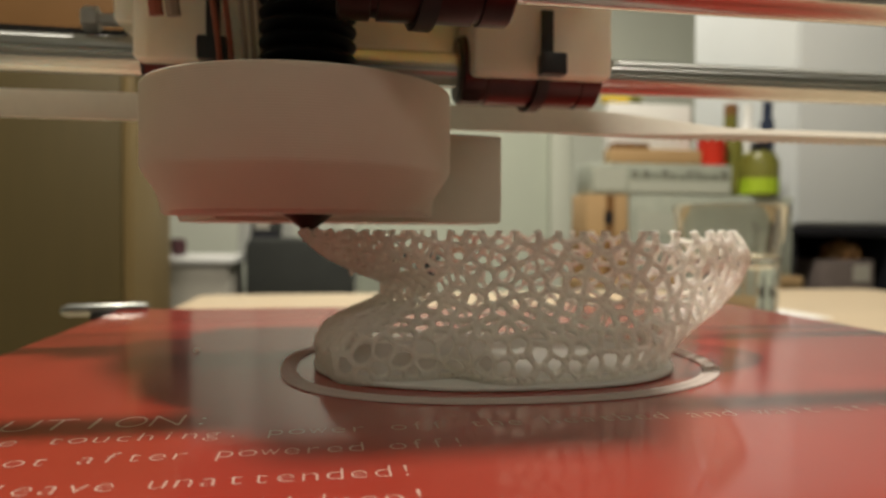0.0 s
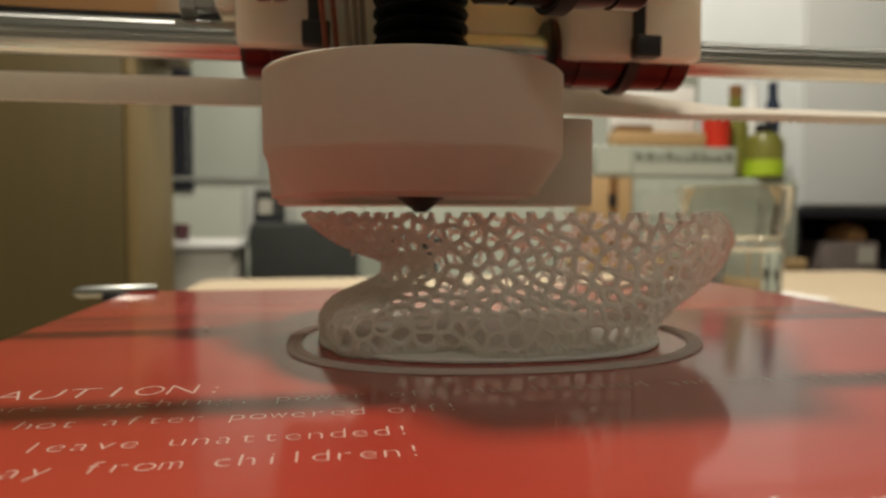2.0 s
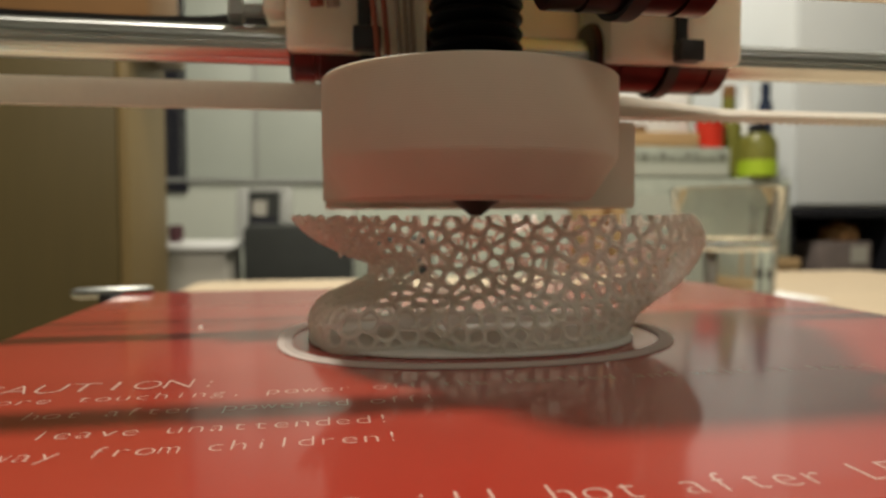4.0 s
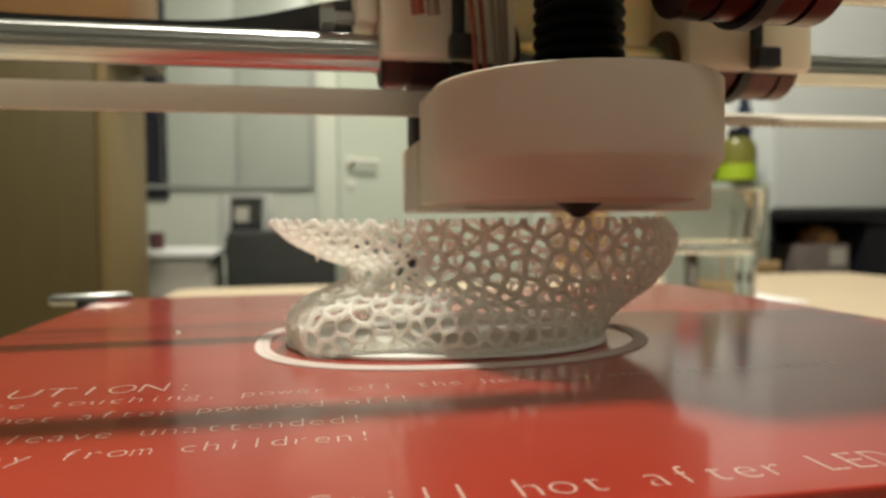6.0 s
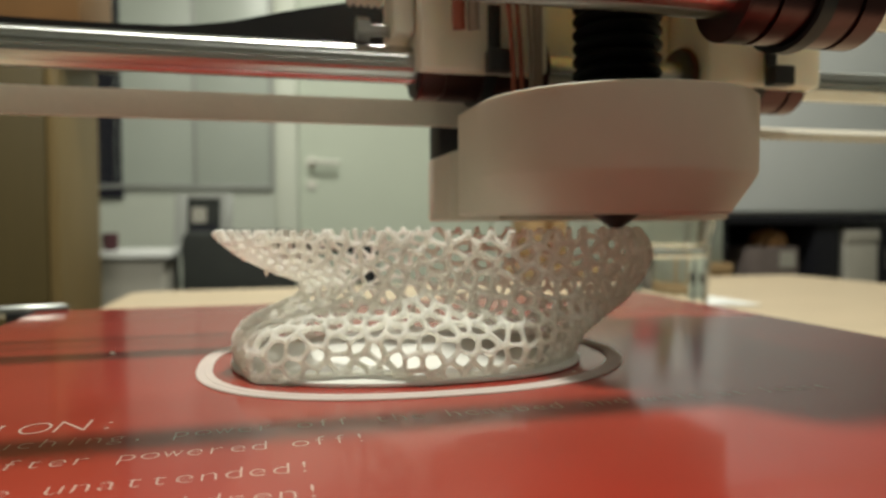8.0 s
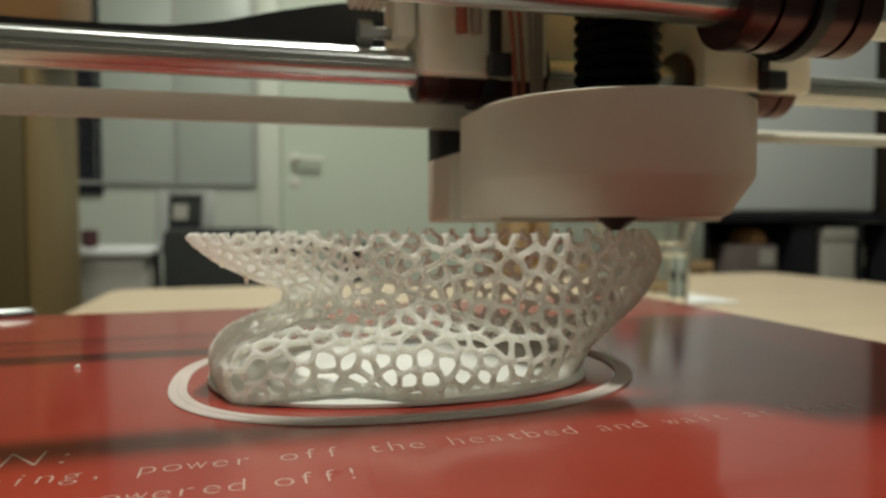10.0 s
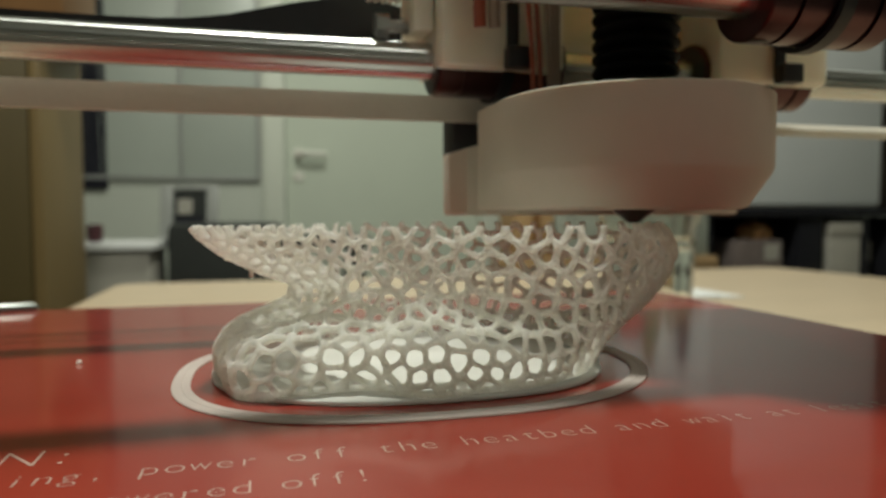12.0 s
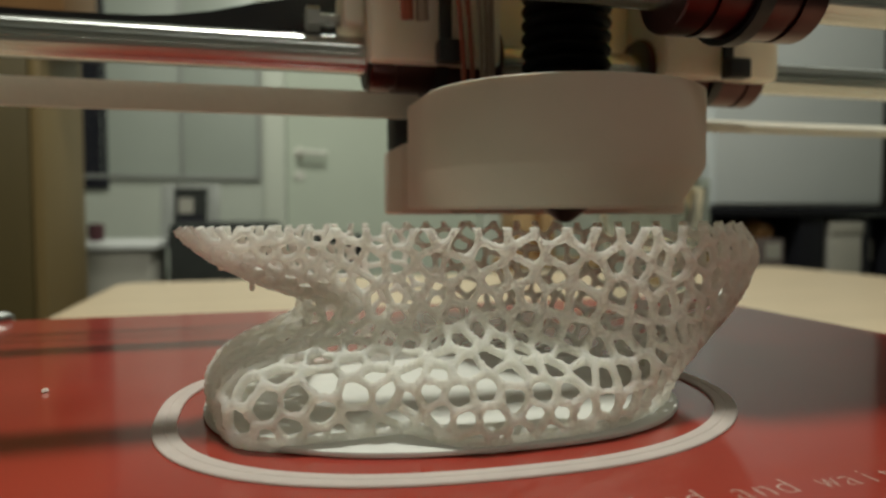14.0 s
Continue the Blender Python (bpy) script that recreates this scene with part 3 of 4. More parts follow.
def bed_clip():
    c = empty("bed_clip", -0.0770, BED_Y1 - 0.002, 0, "shiny rounded steel clip on the corner of the bed", "clip")
    part("bar", lathe([(0.0004, -0.0118), (0.0012, -0.0113), (0.0018, -0.0098), (0.0018, 0.0098), (0.0012, 0.0113), (0.0004, 0.0118)], Matrix.Translation((0, 0, BED_Z + 0.0004)) @ pose(0, 0, 0, 0, 90, 12), 20), M_CLIP, c)
    part("spring", box(-0.0035, 0.0035, -0.003, 0.0028, BED_Z - 0.0065, BED_Z + 0.0002, 0.0005), M_BLACK, c)
    return c


def plastic_crumb():
    c = empty("plastic_crumb", -0.038, 0.025, 0, "tiny white plastic crumb lying on the red bed", "crumb")
    part("crumb", lathe([(0.0002, BED_Z + 0.0001), (0.0005, BED_Z + 0.0002), (0.0004, BED_Z + 0.0006), (0.0001, BED_Z + 0.0007)], n=8), M_PRINT, c)
    return c


def bed_carriage():
    """Rods on which the bed runs, standing on the table."""
    for x in (-0.04, 0.08):
        r = empty("bed_rail", x, 0.06, 0, "steel rail under the red bed with end blocks on the table", "rail", "bed rails")
        part("rod", lathe([(0.004, -0.19), (0.004, 0.19)], pose(0, 0, 0.024, 90), 20), M_ROD, r)
        for y in (-0.19, 0.19):
            part("end_block", box(-0.009, 0.009, y - 0.006, y + 0.006, 0.0, 0.0295, 0.001), M_CARRIAGE, r)


# outline of the print by height: left, right, near and far reach
PROFILE = [
    (0.0000, -0.0140, 0.0480, -0.0142, 0.0300),
    (0.0020, -0.0148, 0.0490, -0.0149, 0.0310),
    (0.0050, -0.0145, 0.0512, -0.0150, 0.0320),
    (0.0078, -0.0116, 0.0558, -0.0136, 0.0325),
    (0.0096, -0.0066, 0.0588, -0.0112, 0.0329),
    (0.0112, -0.0032, 0.0605, -0.0103, 0.0333),
    (0.0130, -0.0026, 0.0621, -0.0097, 0.0340),
    (0.0148, -0.0034, 0.0632, -0.0094, 0.0350),
    (0.0165, -0.0080, 0.0640, -0.0092, 0.0365),
    (0.0185, -0.0120, 0.0646, -0.0092, 0.0380),
    (0.0210, -0.0158, 0.0638, -0.0094, 0.0400),
    (0.0236, -0.0182, 0.0615, -0.0098, 0.0420),
]


def smooth_interp(x, xs, ys):
    """Catmull-Rom through the profile."""
    xs, ys = np.asarray(xs), np.asarray(ys)
    m = np.gradient(ys, xs)
    i = np.clip(np.searchsorted(xs, x) - 1, 0, len(xs) - 2)
    h = xs[i + 1] - xs[i]
    t = (x - xs[i]) / h
    return (2 * t**3 - 3 * t**2 + 1) * ys[i] + (t**3 - 2 * t**2 + t) * h * m[i] + (-2 * t**3 + 3 * t**2) * ys[i + 1] + (t**3 - t**2) * h * m[i + 1]


def print_surface(theta, z):
    """A point of the print's skin for an angle and a height."""
    hs = [r[0] for r in PROFILE]
    left, right, near, far = (smooth_interp(z, hs, [r[k] for r in PROFILE]) for k in (1, 2, 3, 4))
    cx, cy = 0.021, 0.011
    c, s = np.cos(theta), np.sin(theta)
    ax = np.where(c < 0, cx - left, right - cx)
    ay = np.where(s < 0, cy - near, far - cy)
    around = np.clip(-c, 0, 1) ** 1.1
    ax = np.where(c < 0, cx - (-0.0145 + (left + 0.0145) * around), ax)
    tip = np.clip((z - 0.0125) / 0.011, 0, 1) * (c < 0)
    e = np.where((c > 0) & (s < 0), 2.0, 2.35) - 0.85 * tip
    r = (np.abs(c / ax) ** e + np.abs(s / ay) ** e) ** (-1 / e)
    low = np.clip(1 - z / 0.011, 0, 1)
    r = r * (1 - low * (0.20 * np.exp(-((theta + 2.20) / 0.20) ** 2) - 0.04 * np.exp(-((theta + 1.80) / 0.18) ** 2) + 0.03 * np.exp(-((theta + 0.9) / 0.25) ** 2)) + 0.012 * np.sin(5 * theta + 60 * z)
             + 0.05 * np.clip(z / 0.01, 0, 1) * np.exp(-((theta - 0.05) / 0.24) ** 2))
    r = r * (1 + 0.08 * np.exp(-((theta + 2.62) / 0.20) ** 2) * np.clip((0.0100 - z) / 0.003, 0, 1))
    # the upper wall stands back behind two bulging lobes
    lobe = np.clip((z - 0.0052 - 0.0038 * np.exp(-((theta + 1.85) / 0.24) ** 2) - 0.0030 * np.exp(-((theta + 2.60) / 0.20) ** 2)) / 0.0064, 0, 1)
    side = np.clip((-1.0 - theta) / 0.45, 0, 1) * np.clip((theta + 3.0) / 0.3, 0, 1)
    r = r * (1 - 0.165 * lobe * lobe * (3 - 2 * lobe) * side * side * (3 - 2 * side))
    x, y = cx + r * c, cy + r * s
    y = y - 0.0075 * tip * np.clip((cx - x) / 0.039, 0, 1.2) ** 2
    return np.stack([x, y, z + BED_Z], -1)


def lattice_mesh(nt=980, nz=120, spacing=0.00232, half=0.00037, thick=0.00060):
    """The open cell skin: a fine sheet cut along the borders of scattered cells and rounded into struts."""
    top = PROFILE[-1][0]
    rng = np.random.default_rng(7)
    tries = rng.random((30000, 2))
    pts = print_surface(tries[:, 0] * 2 * np.pi - np.pi, tries[:, 1] * (top + 0.004) * 0.9999 * (top / (top + 0.004)))
    seeds = []
    kept = np.zeros((0, 3))
    for q in pts:
        beak = 0.30 * np.clip((0.004 - q[0]) / 0.010, 0, 1) * (q[2] > BED_Z + 0.0125)
        local = spacing * (1 - beak + 0.22 * np.clip(q[0] / 0.035, 0, 1) * np.clip((q[2] - BED_Z - 0.006) / 0.006, 0, 1))
        if len(kept) == 0 or np.min(np.sum((kept - q) ** 2, 1)) > local**2:
            seeds.append(q)
            kept = np.array(seeds)
    th = np.linspace(-np.pi, np.pi, nt, endpoint=False)
    zz = np.linspace(0, top, nz)
    grid = print_surface(np.repeat(th[None, :], nz, 0), np.repeat(zz[:, None], nt, 1))
    du = np.roll(grid, -1, 1) - np.roll(grid, 1, 1)
    dv = np.gradient(grid, axis=0)
    nrm = np.cross(du, dv)
    nrm /= np.linalg.norm(nrm, axis=-1, keepdims=True) + 1e-12
    P, N = grid.reshape(-1, 3), nrm.reshape(-1, 3)
    field = np.empty(len(P))
    for i in range(0, len(P), 4000):
        d2 = np.sum(P[i:i + 4000] ** 2, 1)[:, None] + np.sum(kept**2, 1)[None] - 2 * P[i:i + 4000] @ kept.T
        near = np.argpartition(d2, 7, 1)[:, :7]
        dist = np.take_along_axis(d2, near, 1)
        order = np.argsort(dist, 1)
        near, dist = np.take_along_axis(near, order, 1), np.take_along_axis(dist, order, 1)
        gap = np.linalg.norm(kept[near[:, 1:]] - kept[near[:, :1]], axis=2)
        plane = (dist[:, 1:] - dist[:, :1]) / (2 * gap)
        field[i:i + 4000] = -0.00024 * np.log(np.sum(np.exp(-plane / 0.00024), 1))
    ang = np.tile(th, nz)
    dense = 0.75 * np.exp(-((ang - 0.1) / 0.33) ** 2) + 0.05 * np.clip(-P[:, 0] / 0.008, 0, 1) * (P[:, 2] > BED_Z + 0.013)
    field /= half * (1 + dense + 0.3 * np.clip(P[:, 0] / 0.035, 0, 1) * (P[:, 2] > BED_Z + 0.008) + 0.25 * np.sin(P[:, 0] * 700) * np.sin(P[:, 2] * 900))
    lowz = P[:, 2] - BED_Z
    field *= 1 - 0.25 * np.exp(-(top - lowz) / 0.0004)
    field = np.clip(field, 0, None)
    field = np.minimum(field, np.clip((lowz - 0.0005) / 0.0011, 0, 9))
    idx = np.arange(nz * nt).reshape(nz, nt)
    a, b, c, d = idx[:-1], np.roll(idx, -1, 1)[:-1], np.roll(idx, -1, 1)[1:], idx[1:]
    tris = np.concatenate([np.stack([a, b, c], -1).reshape(-1, 3), np.stack([a, c, d], -1).reshape(-1, 3)])
    inside = field < 1
    count = inside[tris].sum(1)
    out = [tuple(t) for t in tris[count == 3].tolist()]
    extra_p, extra_n, cut = [], [], {}

    def crossing(i, j):
        key = (i, j) if i < j else (j, i)
        if key not in cut:
            t = (1 - field[i]) / (field[j] - field[i])
            cut[key] = len(P) + len(extra_p)
            extra_p.append(P[i] + t * (P[j] - P[i]))
            extra_n.append(N[i])
        return cut[key]

    for t in tris[(count == 1) | (count == 2)].tolist():
        flags = [bool(inside[v]) for v in t]
        if sum(flags) == 1:
            k = flags.index(True)
            i, j, l = t[k], t[(k + 1) % 3], t[(k + 2) % 3]
            out.append((i, crossing(i, j), crossing(i, l)))
        else:
            k = flags.index(False)
            i, j, l = t[k], t[(k + 1) % 3], t[(k + 2) % 3]
            p, q = crossing(j, i), crossing(l, i)
            out.append((j, l, q))
            out.append((j, q, p))
    count_cut = len(extra_p)
    faces = np.array(out)
    base = len(P)
    half_thick = thick * np.sqrt(np.clip(1 - np.clip(field, 0, 1) ** 2, 0, 1))
    outer, inner = P + N * half_thick[:, None], P - N * half_thick[:, None]
    bumps = 0.00016 * np.sin(P[:, 0] * 4100 + 3 * np.sin(P[:, 1] * 2300)) * np.sin(P[:, 2] * 5200 + 2 * np.sin(P[:, 0] * 1700)) * (field < 0.8)
    outer = outer + N * bumps[:, None]
    rim = np.array(extra_p).reshape(-1, 3)
    rim = rim + 0.00007 * np.sin(rim[:, [1, 2, 0]] * 6100)
    verts = np.concatenate([outer, rim, inner])
    back = faces.copy()
    back[back < base] += base + count_cut
    both = np.concatenate([faces, back[:, ::-1]])
    capf = []
    row = idx[-1]
    for k in range(nt):
        i, j = int(row[k]), int(row[(k + 1) % nt])
        if inside[i] and inside[j]:
            s = base + count_cut
            capf += [(i, j, j + s), (i, j + s, i + s)]
    both = np.concatenate([both, np.array(capf)])
    used = np.unique(both)
    remap = np.full(len(verts), -1)
    remap[used] = np.arange(len(used))
    me = bpy.data.meshes.new("lattice")
    me.from_pydata(verts[used].tolist(), [], remap[both].tolist())
    me.update()
    me.shade_smooth()
    return me


def printed_object():
    o = empty("printed_lattice_model", 0, 0, 0, "half-printed white plastic lattice model on the red bed", "3d print")
    me = lattice_mesh()
    me.materials.append(M_PRINT)
    lat = new("lattice", me)
    lat.parent = o
    outline = []
    for k in range(120):
        c, w = math.cos(2 * math.pi * k / 120), math.sin(2 * math.pi * k / 120)
        ax, ay = (0.0350 if c < 0 else 0.0285), (0.0262 if w < 0 else 0.0205)
        r = (abs(c / ax) ** 2.4 + abs(w / ay) ** 2.4) ** (-1 / 2.4)
        outline.append((0.0195 + r * c, 0.0102 + r * w))
    part("sole", prism(outline, BED_Z + 0.0001, BED_Z + 0.0008, 0.0003), M_RAFT, o, "solid white first layers")
    for x, y, z, h in ((-0.0092, 0.0040, 0.0172, 0.0013), (-0.0128, 0.0042, 0.0192, 0.0007)):
        part("drip", lathe([(0.0002, BED_Z + z - h), (0.00035, BED_Z + z - h * 0.7), (0.0003, BED_Z + z - h * 0.3), (0.0006, BED_Z + z + 0.0002)], pose(x, y, 0), 8), M_PRINT, o)
    return o


def skirt():
    """The flat outline ring laid round the print."""
    n = 140
    ang = np.linspace(-np.pi, np.pi, n, endpoint=False)
    cx, cy = 0.0195, 0.0085
    o = empty("print_skirt", 0, 0, 0, "thin white plastic skirt ring lying on the red bed", "plastic ring")
    for out, wide, h in ((0.0, 0.00138, 0.00036), (0.00134, 0.00136, 0.0004)):
        bm = bmesh.new()
        rings = []
        for grow, z in ((0.0, 0.00008), (0.0, h - 0.0001), (0.00015, h), (wide - 0.00015, h), (wide, h - 0.0001), (wide, 0.00008)):
            ring = []
            for a in ang:
                c, s = math.cos(a), math.sin(a)
                ax = (0.0405 if c < 0 else 0.0365) - out - grow
                ay = (0.0315 if s < 0 else 0.0300) - out - grow
                e = 2.6 if c < 0 else 2.1
                r = (abs(c / ax) ** e + abs(s / ay) ** e) ** (-1 / e)
                ring.append(bm.verts.new((cx + r * c, cy + r * s, BED_Z + z)))
            rings.append(ring)
        for k in range(6):
            p, q = rings[k], rings[(k + 1) % 6]
            for i in range(n):
                bm.faces.new((p[i], p[(i + 1) % n], q[(i + 1) % n], q[i]))
        bmesh.ops.recalc_face_normals(bm, faces=bm.faces[:])
        part("strand", bm, M_SKIRT, o)
    return o


FRONT_ROD_Y, FRONT_ROD_Z = -0.0165, ROD_Z + 0.0011


def x_axis():
    for y, z in ((ROD_Y, ROD_Z), (FRONT_ROD_Y, FRONT_ROD_Z)):
        r = empty("guide_rod", 0.05, y, z, "polished steel guide rod of the printer gantry", "rod", "guide rods")
        part("rod", lathe([(0.0038, -0.205), (0.004, -0.2045), (0.004, 0.2695), (0.0038, 0.27)], ALONG_X, 40), M_ROD, r)
    for x in (-0.150, 0.325):
        e = empty("gantry_end", x, (ROD_Y + FRONT_ROD_Y) / 2, 0, "cream printed gantry end block on an upright", "printer frame", "gantry ends")
        part("block", box(-0.015, 0.015, -0.04, 0.04, ROD_Z - 0.02, ROD_Z + 0.03, 0.002), M_CARRIAGE, e)
        part("upright", lathe([(0.004, 0), (0.004, 0.3)], pose(0, 0.047, 0), 20), M_ROD, e)
        part("foot", box(-0.02, 0.02, -0.04, 0.06, 0, 0.012, 0.002), M_CARRIAGE, e)


def belt():
    """One band: upright on the far side, lying flat with its teeth down past the twist."""
    b = empty("drive_belt", 0, 0, 0, "pale toothed drive belt running behind the guide rod", "belt")
    bm = bmesh.new()
    n = 460
    rows = []
    for i in range(n + 1):
        x = -0.215 + 0.525 * i / n
        u = min(1.0, max(0.0, (x - 0.035) / 0.06))
        u = u * u * (3 - 2 * u)
        a = radians(90 - 68 * u)
        tooth = 0.0008 * u if i % 2 else 0.0
        zc = BELT_Z - 0.0019 * u
        quad = []
        for w, t in ((-0.003, 0.0008), (0.003, 0.0008), (0.003, -0.0006 - tooth), (-0.003, -0.0006 - tooth)):
            quad.append(bm.verts.new((x, BELT_Y + 0.0007 + w * math.cos(a) - t * math.sin(a), zc + t * math.cos(a) + w * math.sin(a))))
        rows.append(quad)
    for p, q in zip(rows, rows[1:]):
        for k in range(4):
            bm.faces.new((p[k], q[k], q[(k + 1) % 4], p[(k + 1) % 4]))
    bm.faces.new(rows[0])
    bm.faces.new(list(reversed(rows[-1])))
    bmesh.ops.recalc_face_normals(bm, faces=bm.faces[:])
    part("strand", bm, M_BELT, b, smooth=False)
    for x in (-0.2155, 0.3105):
        part("belt_end_clip", box(x - 0.003, x + 0.003, BELT_Y - 0.004, BELT_Y + 0.005, BELT_Z - 0.005, BELT_Z + 0.005, 0.0006), M_BLACK, b)


def zip_tie(parent, x, y, z, r):
    part("zip_tie", lathe([(r, -0.0013), (r + 0.0009, -0.0013), (r + 0.0009, 0.0013), (r, 0.0013)], Matrix.Translation((x, y, z)) @ pose(0, 0, 0, 0, 90, 6), 32, cap=False), M_BLACK, parent, "black nylon zip tie")


def bearing(parent, x0, x1, y, z):
    prof = [(0.0055, x0), (0.0073, x0 + 0.0001), (0.0075, x0 + 0.0004)]
    for g in (x0 + 0.0045, x1 - 0.0055):
        prof += [(0.0075, g), (0.0070, g + 0.0001), (0.0070, g + 0.0010), (0.0075, g + 0.0011)]
    prof += [(0.0075, x1 - 0.0004), (0.0073, x1 - 0.0001), (0.0055, x1)]
    b = part("linear_bearing", lathe(prof, Matrix.Translation((0, y, z)) @ ALONG_X, 40), M_BEARING, parent, "steel linear bearing")
    return b


def print_head():
    """Everything that slides along the rods; x counts from the nozzle."""
    h = empty("printer_carriage", 0, 0, 0, "cream printed carriage with black hot end and pale fan duct", "printer carriage")
    R = 0.0257
    z0 = NOZZLE_Z + 0.0026
    outline = [(-0.0012 + R * math.cos(radians(a)), R * math.sin(radians(a)), 1.0) for a in range(-180, 1, 4)]
    outline += [(-0.0012 + R, 0.005, 0.8), (-0.0012 + R, 0.010, 0.5), (-0.0012 + R, 0.0155, 0.1), (-0.0012 - R, 0.0155, 0.0), (-0.0012 - R, 0.010, 0.1), (-0.0012 - R, 0.005, 0.5)]
    bm = bmesh.new()
    rings = []
    for inset, chamfer, z in ((0.0212, 0, 0.004), (0.0205, 0, 0.0), (0.0006, 0.0048, 0.0), (0.0, 0.0044, 0.0004), (0.0, 0.0004, 0.0064), (0.0, 0.0, 0.0074), (0.0, 0.0, 0.0202), (0.0002, 0.0, 0.0204), (0.0022, 0.0, 0.0204), (0.0024, 0.0, 0.016), (0.0165, 0.0, 0.016), (0.0165, 0.0, 0.022)):
        ring = []
        for x, y, c in outline:
            k = 1 - (inset + chamfer * c) / R
            ring.append(bm.verts.new(((x + 0.0012) * k - 0.0012, NOZZLE_Y + y * k, z0 + z)))
        rings.append(ring)
    for p, q in zip(rings, rings[1:]):
        for k in range(len(p)):
            bm.faces.new((p[k], p[(k + 1) % len(p)], q[(k + 1) % len(p)], q[k]))
    bmesh.ops.recalc_face_normals(bm, faces=bm.faces[:])
    duct = part("fan_duct", bm, M_DUCT, h, "pale round translucent fan duct")
    bm = prism([(-0.0265, 0.024), (-0.0265, 0.044), (0.0394, 0.044), (0.0394, 0.020), (0.0180, 0.0158), (-0.0180, 0.0158)], z0 - 0.0010, z0 + 0.0174, 0.0006)
    for v in bm.verts:
        if v.co.z > z0 + 0.01 and v.co.x < 0:
            v.co.z -= max(0.0, -0.010 - v.co.x) * 0.22
    bmesh.ops.translate(bm, vec=(0, NOZZLE_Y, 0), verts=bm.verts[:])
    part("duct_tail", bm, M_DUCT, duct, "pale square duct behind the ring")
    part("fan", box(-0.0240, 0.0160, NOZZLE_Y + 0.0442, NOZZLE_Y + 0.0545, z0 + 0.0130, z0 + 0.040, 0.001), M_BLACK, h, "black cooling fan")
    part("nozzle", lathe([(0.0004, NOZZLE_Z), (0.0010, NOZZLE_Z), (0.0042, NOZZLE_Z + 0.0025), (0.0052, NOZZLE_Z + 0.0031), (0.0052, NOZZLE_Z + 0.0075)], pose(0, NOZZLE_Y, 0), 24), M_NOZZLE, h, "sooty dark brass nozzle")
    part("heater_block", box(-0.008, 0.008, NOZZLE_Y - 0.008, NOZZLE_Y + 0.008, NOZZLE_Z + 0.0076, NOZZLE_Z + 0.0165, 0.0006), M_STEEL, h)
    prof = [(0.0072, NOZZLE_Z + 0.0166)]
    z = NOZZLE_Z + 0.0175
    while z < NOZZLE_Z + 0.062:
        prof += [(0.0069 + 0.0014 * math.sin(math.pi * k / 6) ** 0.7, z + 0.00255 * k / 6) for k in range(6)]
        z += 0.00255
    part("hot_end", lathe(prof, pose(0, NOZZLE_Y, 0), 40), M_PEEK, h, "black ribbed hot end body")
    # carriage
    zb = 0.1123
    part("bearing_holder", box(-0.0337, -0.0060, ROD_Y - 0.011, ROD_Y + 0.011, zb, ROD_Z + 0.024, 0.0012), M_CARRIAGE, h)
    part("bearing_holder", box(0.0330, 0.0635, ROD_Y - 0.011, ROD_Y + 0.011, zb, ROD_Z + 0.024, 0.0012), M_CARRIAGE, h)
    part("rear_web", box(-0.0059, 0.0329, ROD_Y + 0.005, ROD_Y + 0.011, ROD_Z + 0.0052, ROD_Z + 0.024, 0.0008), M_CARRIAGE, h)
    part("holder_rib", box(-0.0385, -0.0338, ROD_Y - 0.006, ROD_Y + 0.008, ROD_Z + 0.0052, ROD_Z + 0.024, 0.0012), M_CARRIAGE, h)
    part("carriage_plate", prism([(-0.036, ROD_Y + 0.014), (-0.036, ROD_Y - 0.013), (-0.004, FRONT_ROD_Y - 0.011), (0.036, FRONT_ROD_Y - 0.011), (0.066, ROD_Y - 0.013), (0.066, ROD_Y + 0.014)], ROD_Z + 0.0242, ROD_Z + 0.030, 0.0008), M_CARRIAGE, h)
    clamp = part("belt_clamp", box(-0.0470, -0.0386, ROD_Y - 0.006, ROD_Y + 0.008, ROD_Z + 0.0148, ROD_Z + 0.024, 0.0006), M_CARRIAGE, h, "cream toothed belt clamp")
    for k in range(5):
        part("clamp_tooth", box(-0.0466 + 0.0016 * k, -0.0458 + 0.0016 * k, ROD_Y - 0.006, ROD_Y + 0.006, ROD_Z + 0.0138, ROD_Z + 0.01495), M_CARRIAGE, clamp)
    part("front_holder", box(0.0040, 0.0295, FRONT_ROD_Y - 0.010, FRONT_ROD_Y + 0.010, ROD_Z + 0.004, ROD_Z + 0.0241, 0.001), M_CARRIAGE, h)
    for x0, x1, xt in ((-0.0328, -0.0040, -0.0185), (0.0318, 0.0630, 0.0485)):
        b = bearing(h, x0, x1, ROD_Y, ROD_Z)
        zip_tie(b, xt, ROD_Y, ROD_Z, 0.0077)
        part("tie_strap", box(xt - 0.0013, xt + 0.0013, ROD_Y - 0.0126, ROD_Y - 0.0113, ROD_Z - 0.0028, ROD_Z + 0.0105, 0.0003), M_BLACK, b, "black nylon strap end")
        part("tie_head", box(xt - 0.0024, xt + 0.0030, ROD_Y - 0.0165, ROD_Y - 0.0127, 0.1115, 0.1160, 0.0005), M_BLACK, b)
        part("bearing_seal", lathe([(0.0042, x0 - 0.0006), (0.0070, x0 - 0.0005), (0.0070, x0 - 0.0001)], Matrix.Translation((0, ROD_Y, ROD_Z)) @ ALONG_X, 32), M_BLACK, b, "black rubber bearing seal")
    b = bearing(h, 0.0045, 0.0290, FRONT_ROD_Y, FRONT_ROD_Z)
    zip_tie(b, 0.0165, FRONT_ROD_Y, FRONT_ROD_Z, 0.0077)
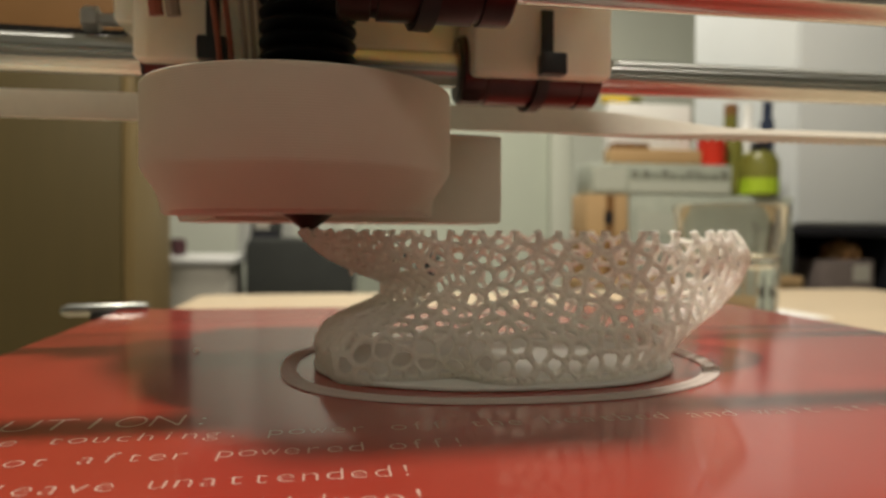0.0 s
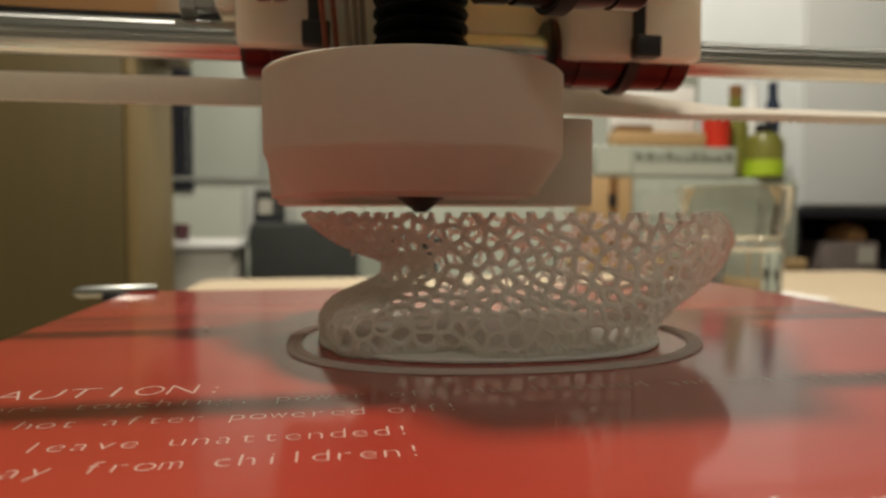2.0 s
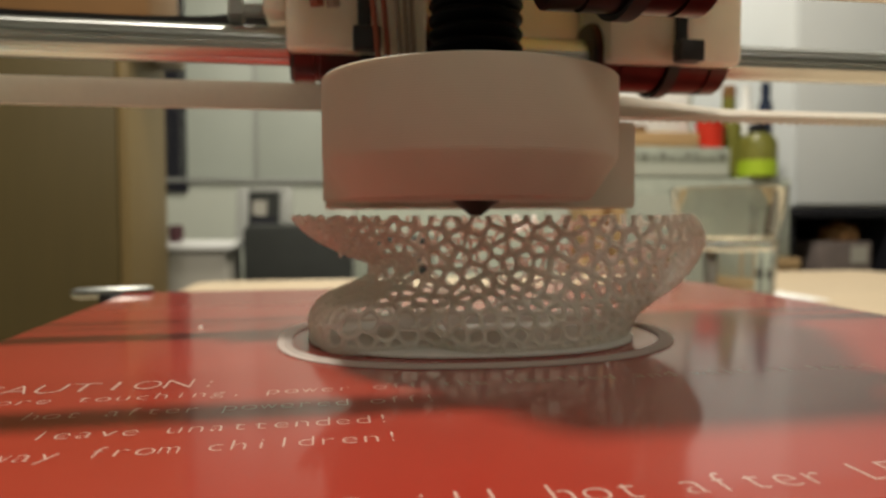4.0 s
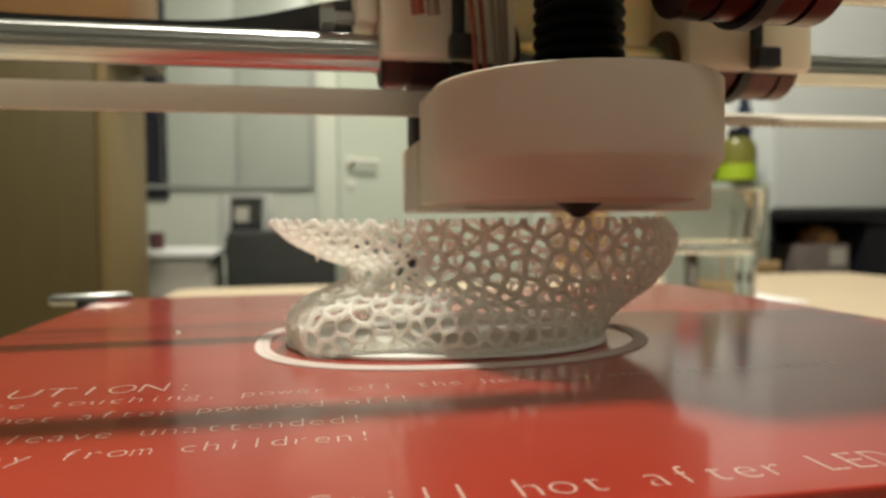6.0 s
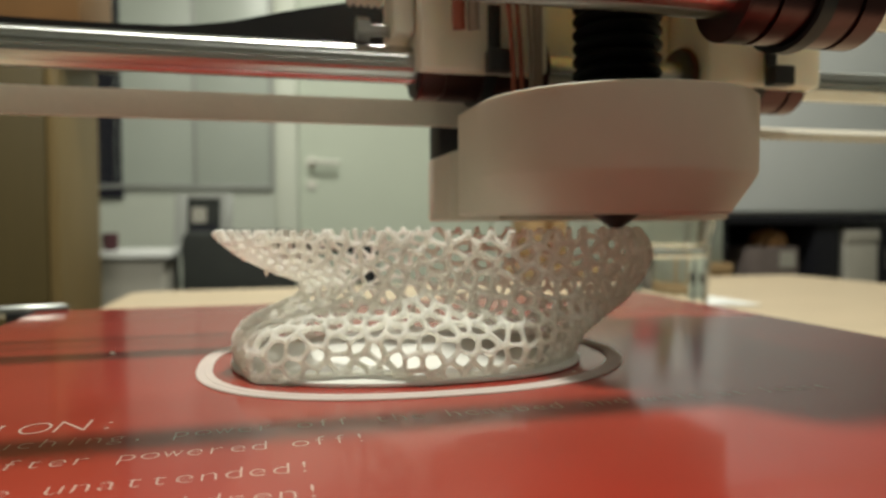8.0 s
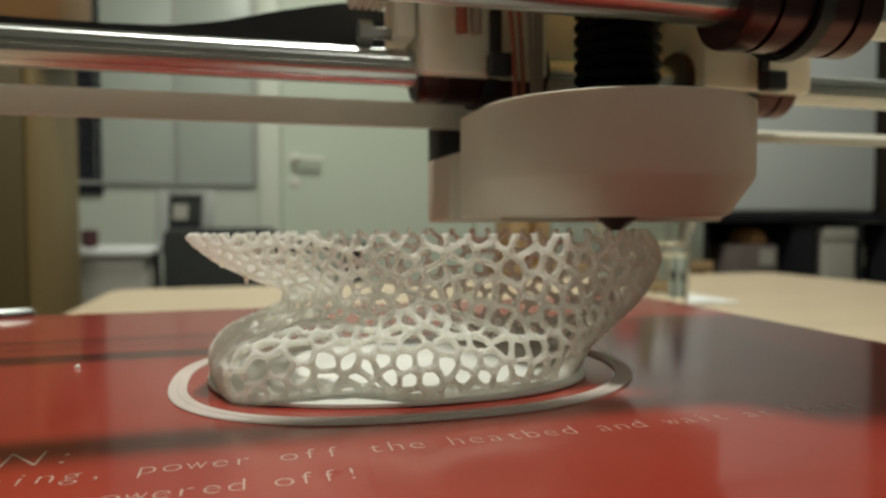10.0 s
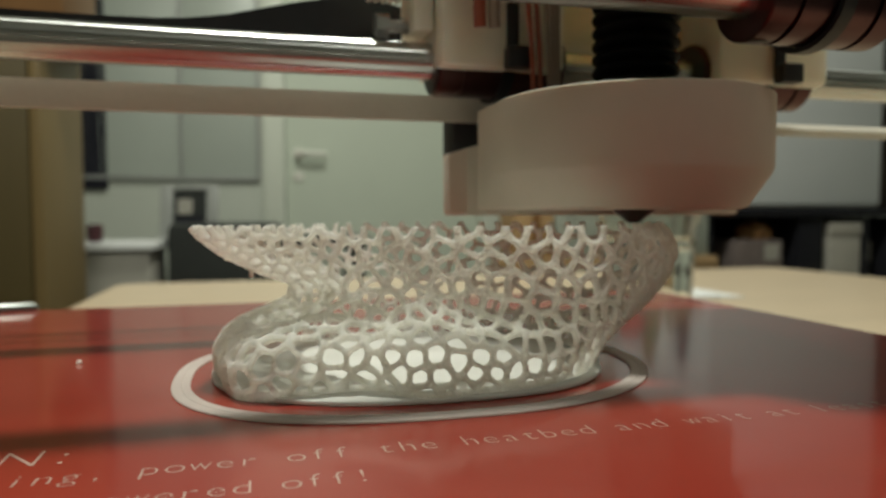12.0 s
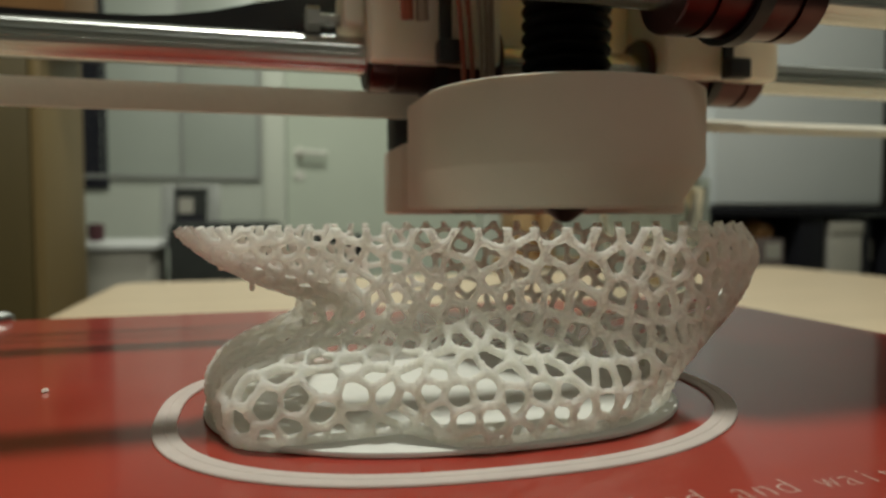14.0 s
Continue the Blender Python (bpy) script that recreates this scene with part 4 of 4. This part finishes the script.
    part("bolt", lathe([(0.0024, -0.0457), (0.0027, -0.0454), (0.0027, -0.0428), (0.0014, -0.0427), (0.0014, -0.0384)], Matrix.Translation((0, ROD_Y, 0.1224)) @ ALONG_X, 6), M_STEEL, h, "hex-headed steel bolt")
    # wires and cable
    for k, (dx, mat) in enumerate(((-0.0185, M_WIRE), (-0.0165, M_WIRE), (-0.0140, M_WIRE2), (-0.0125, M_WIRE2), (-0.0112, M_WIRE2))):
        y = NOZZLE_Y + 0.012 + 0.001 * k
        part("wire", tube(bezier((dx + 0.002, y, z0 + 0.017), (dx + 0.003, y, ROD_Z - 0.004), (dx + 0.001, y - 0.001, ROD_Z + 0.006), (dx - 0.002 + 0.0008 * k, y - 0.003, ROD_Z + 0.026)), 0.00055, 8), mat, h)
    for dx in (-0.0275, -0.0245):
        part("wire_connector", tube(bezier((dx, NOZZLE_Y + 0.012, ROD_Z + 0.0035), (dx - 0.001, NOZZLE_Y + 0.011, ROD_Z + 0.009), (dx + 0.001, NOZZLE_Y + 0.012, ROD_Z + 0.016), (dx, NOZZLE_Y + 0.013, ROD_Z + 0.024)), 0.0013, 8), M_WIRE2 if dx > -0.026 else M_WIRE, h)
    return h


def cable_strip():
    """A stiff black strip that sags behind the rod and follows the head a little."""
    c = empty("cable_strip", 0, 0, 0, "black curved cable strip behind the guide rod", "cable")
    bm = bmesh.new()
    rows = []
    n = 36
    xs, zs = (-0.160, -0.120, -0.070, -0.044, -0.029, -0.018, -0.005, 0.008, 0.014, 0.024), (0.131, 0.128, 0.1258, 0.1256, 0.1260, 0.1276, 0.1310, 0.1338, 0.1346, 0.1322)
    for i in range(n + 1):
        x = xs[0] + (xs[-1] - xs[0]) * i / n
        zt = float(np.interp(x, xs, zs))
        low = min(zt - 0.003, 0.1195)
        rows.append([bm.verts.new((x, ROD_Y + 0.019 + dy, zz)) for dy, zz in ((0, low), (0.003, low), (0.003, zt), (0, zt))])
    for a, b in zip(rows, rows[1:]):
        for k in range(4):
            bm.faces.new((a[k], b[k], b[(k + 1) % 4], a[(k + 1) % 4]))
    bm.faces.new(rows[0])
    bm.faces.new(list(reversed(rows[-1])))
    bmesh.ops.recalc_face_normals(bm, faces=bm.faces[:])
    part("strip", bm, M_BLACK, c)
    return c


# Fixture out of view, drawn for the added fill lamps as well.
def unseen_ceiling_lamp(x, y, z, size):
    l = empty("unseen_ceiling_lamp", x, y, z + 0.012, "round white ceiling lamp on a short rod, added out of view", "lamp", "ceiling lamps")
    part("shade", lathe([(0.63 * size, 0.0), (0.69 * size, 0.004), (0.56 * size, 0.05), (0.03, 0.07)], n=40), M_WHITE, l)
    part("stem", lathe([(0.008, 0.071), (0.008, CEIL_Z - z - 0.0125)], n=16), M_WHITE, l)


room()
door()
wall_board()
hanging_cloth()
cabinet()
small_desk()
picture_box()
armchair()
table()
side_shelf()
clutter_shelf()
tumbler()
paper_slip()
for at, _, size in LAMPS:
    unseen_ceiling_lamp(*at, size)
bed_carriage()
bed = heated_bed()
clip = bed_clip()
model = printed_object()
ring = skirt()
crumb = plastic_crumb()
x_axis()
belt()
head = print_head()
cable = cable_strip()


def motions():
    clip_at, ring_at, model_at = clip.location.copy(), ring.location.copy(), model.location.copy()
    walk(bed, [(t, pose(0, y, 0)) for t, y in BED_ROWS])
    walk(model, [(t, pose(model_at.x, model_at.y + y, model_at.z)) for t, y in BED_ROWS])
    walk(ring, [(t, pose(ring_at.x, ring_at.y + y, ring_at.z)) for t, y in BED_ROWS])
    walk(clip, [(t, pose(clip_at.x, clip_at.y + y, clip_at.z)) for t, y in BED_ROWS])
    walk(crumb, [(t, pose(-0.038, 0.025 + y, 0)) for t, y in BED_ROWS])
    walk(cable, [(t, pose(0.28 * (x - 0.0507), 0, 0)) for t, x in HEAD_ROWS])
    walk(head, [(t, pose(x, 0, 0)) for t, x in HEAD_ROWS])


motions()
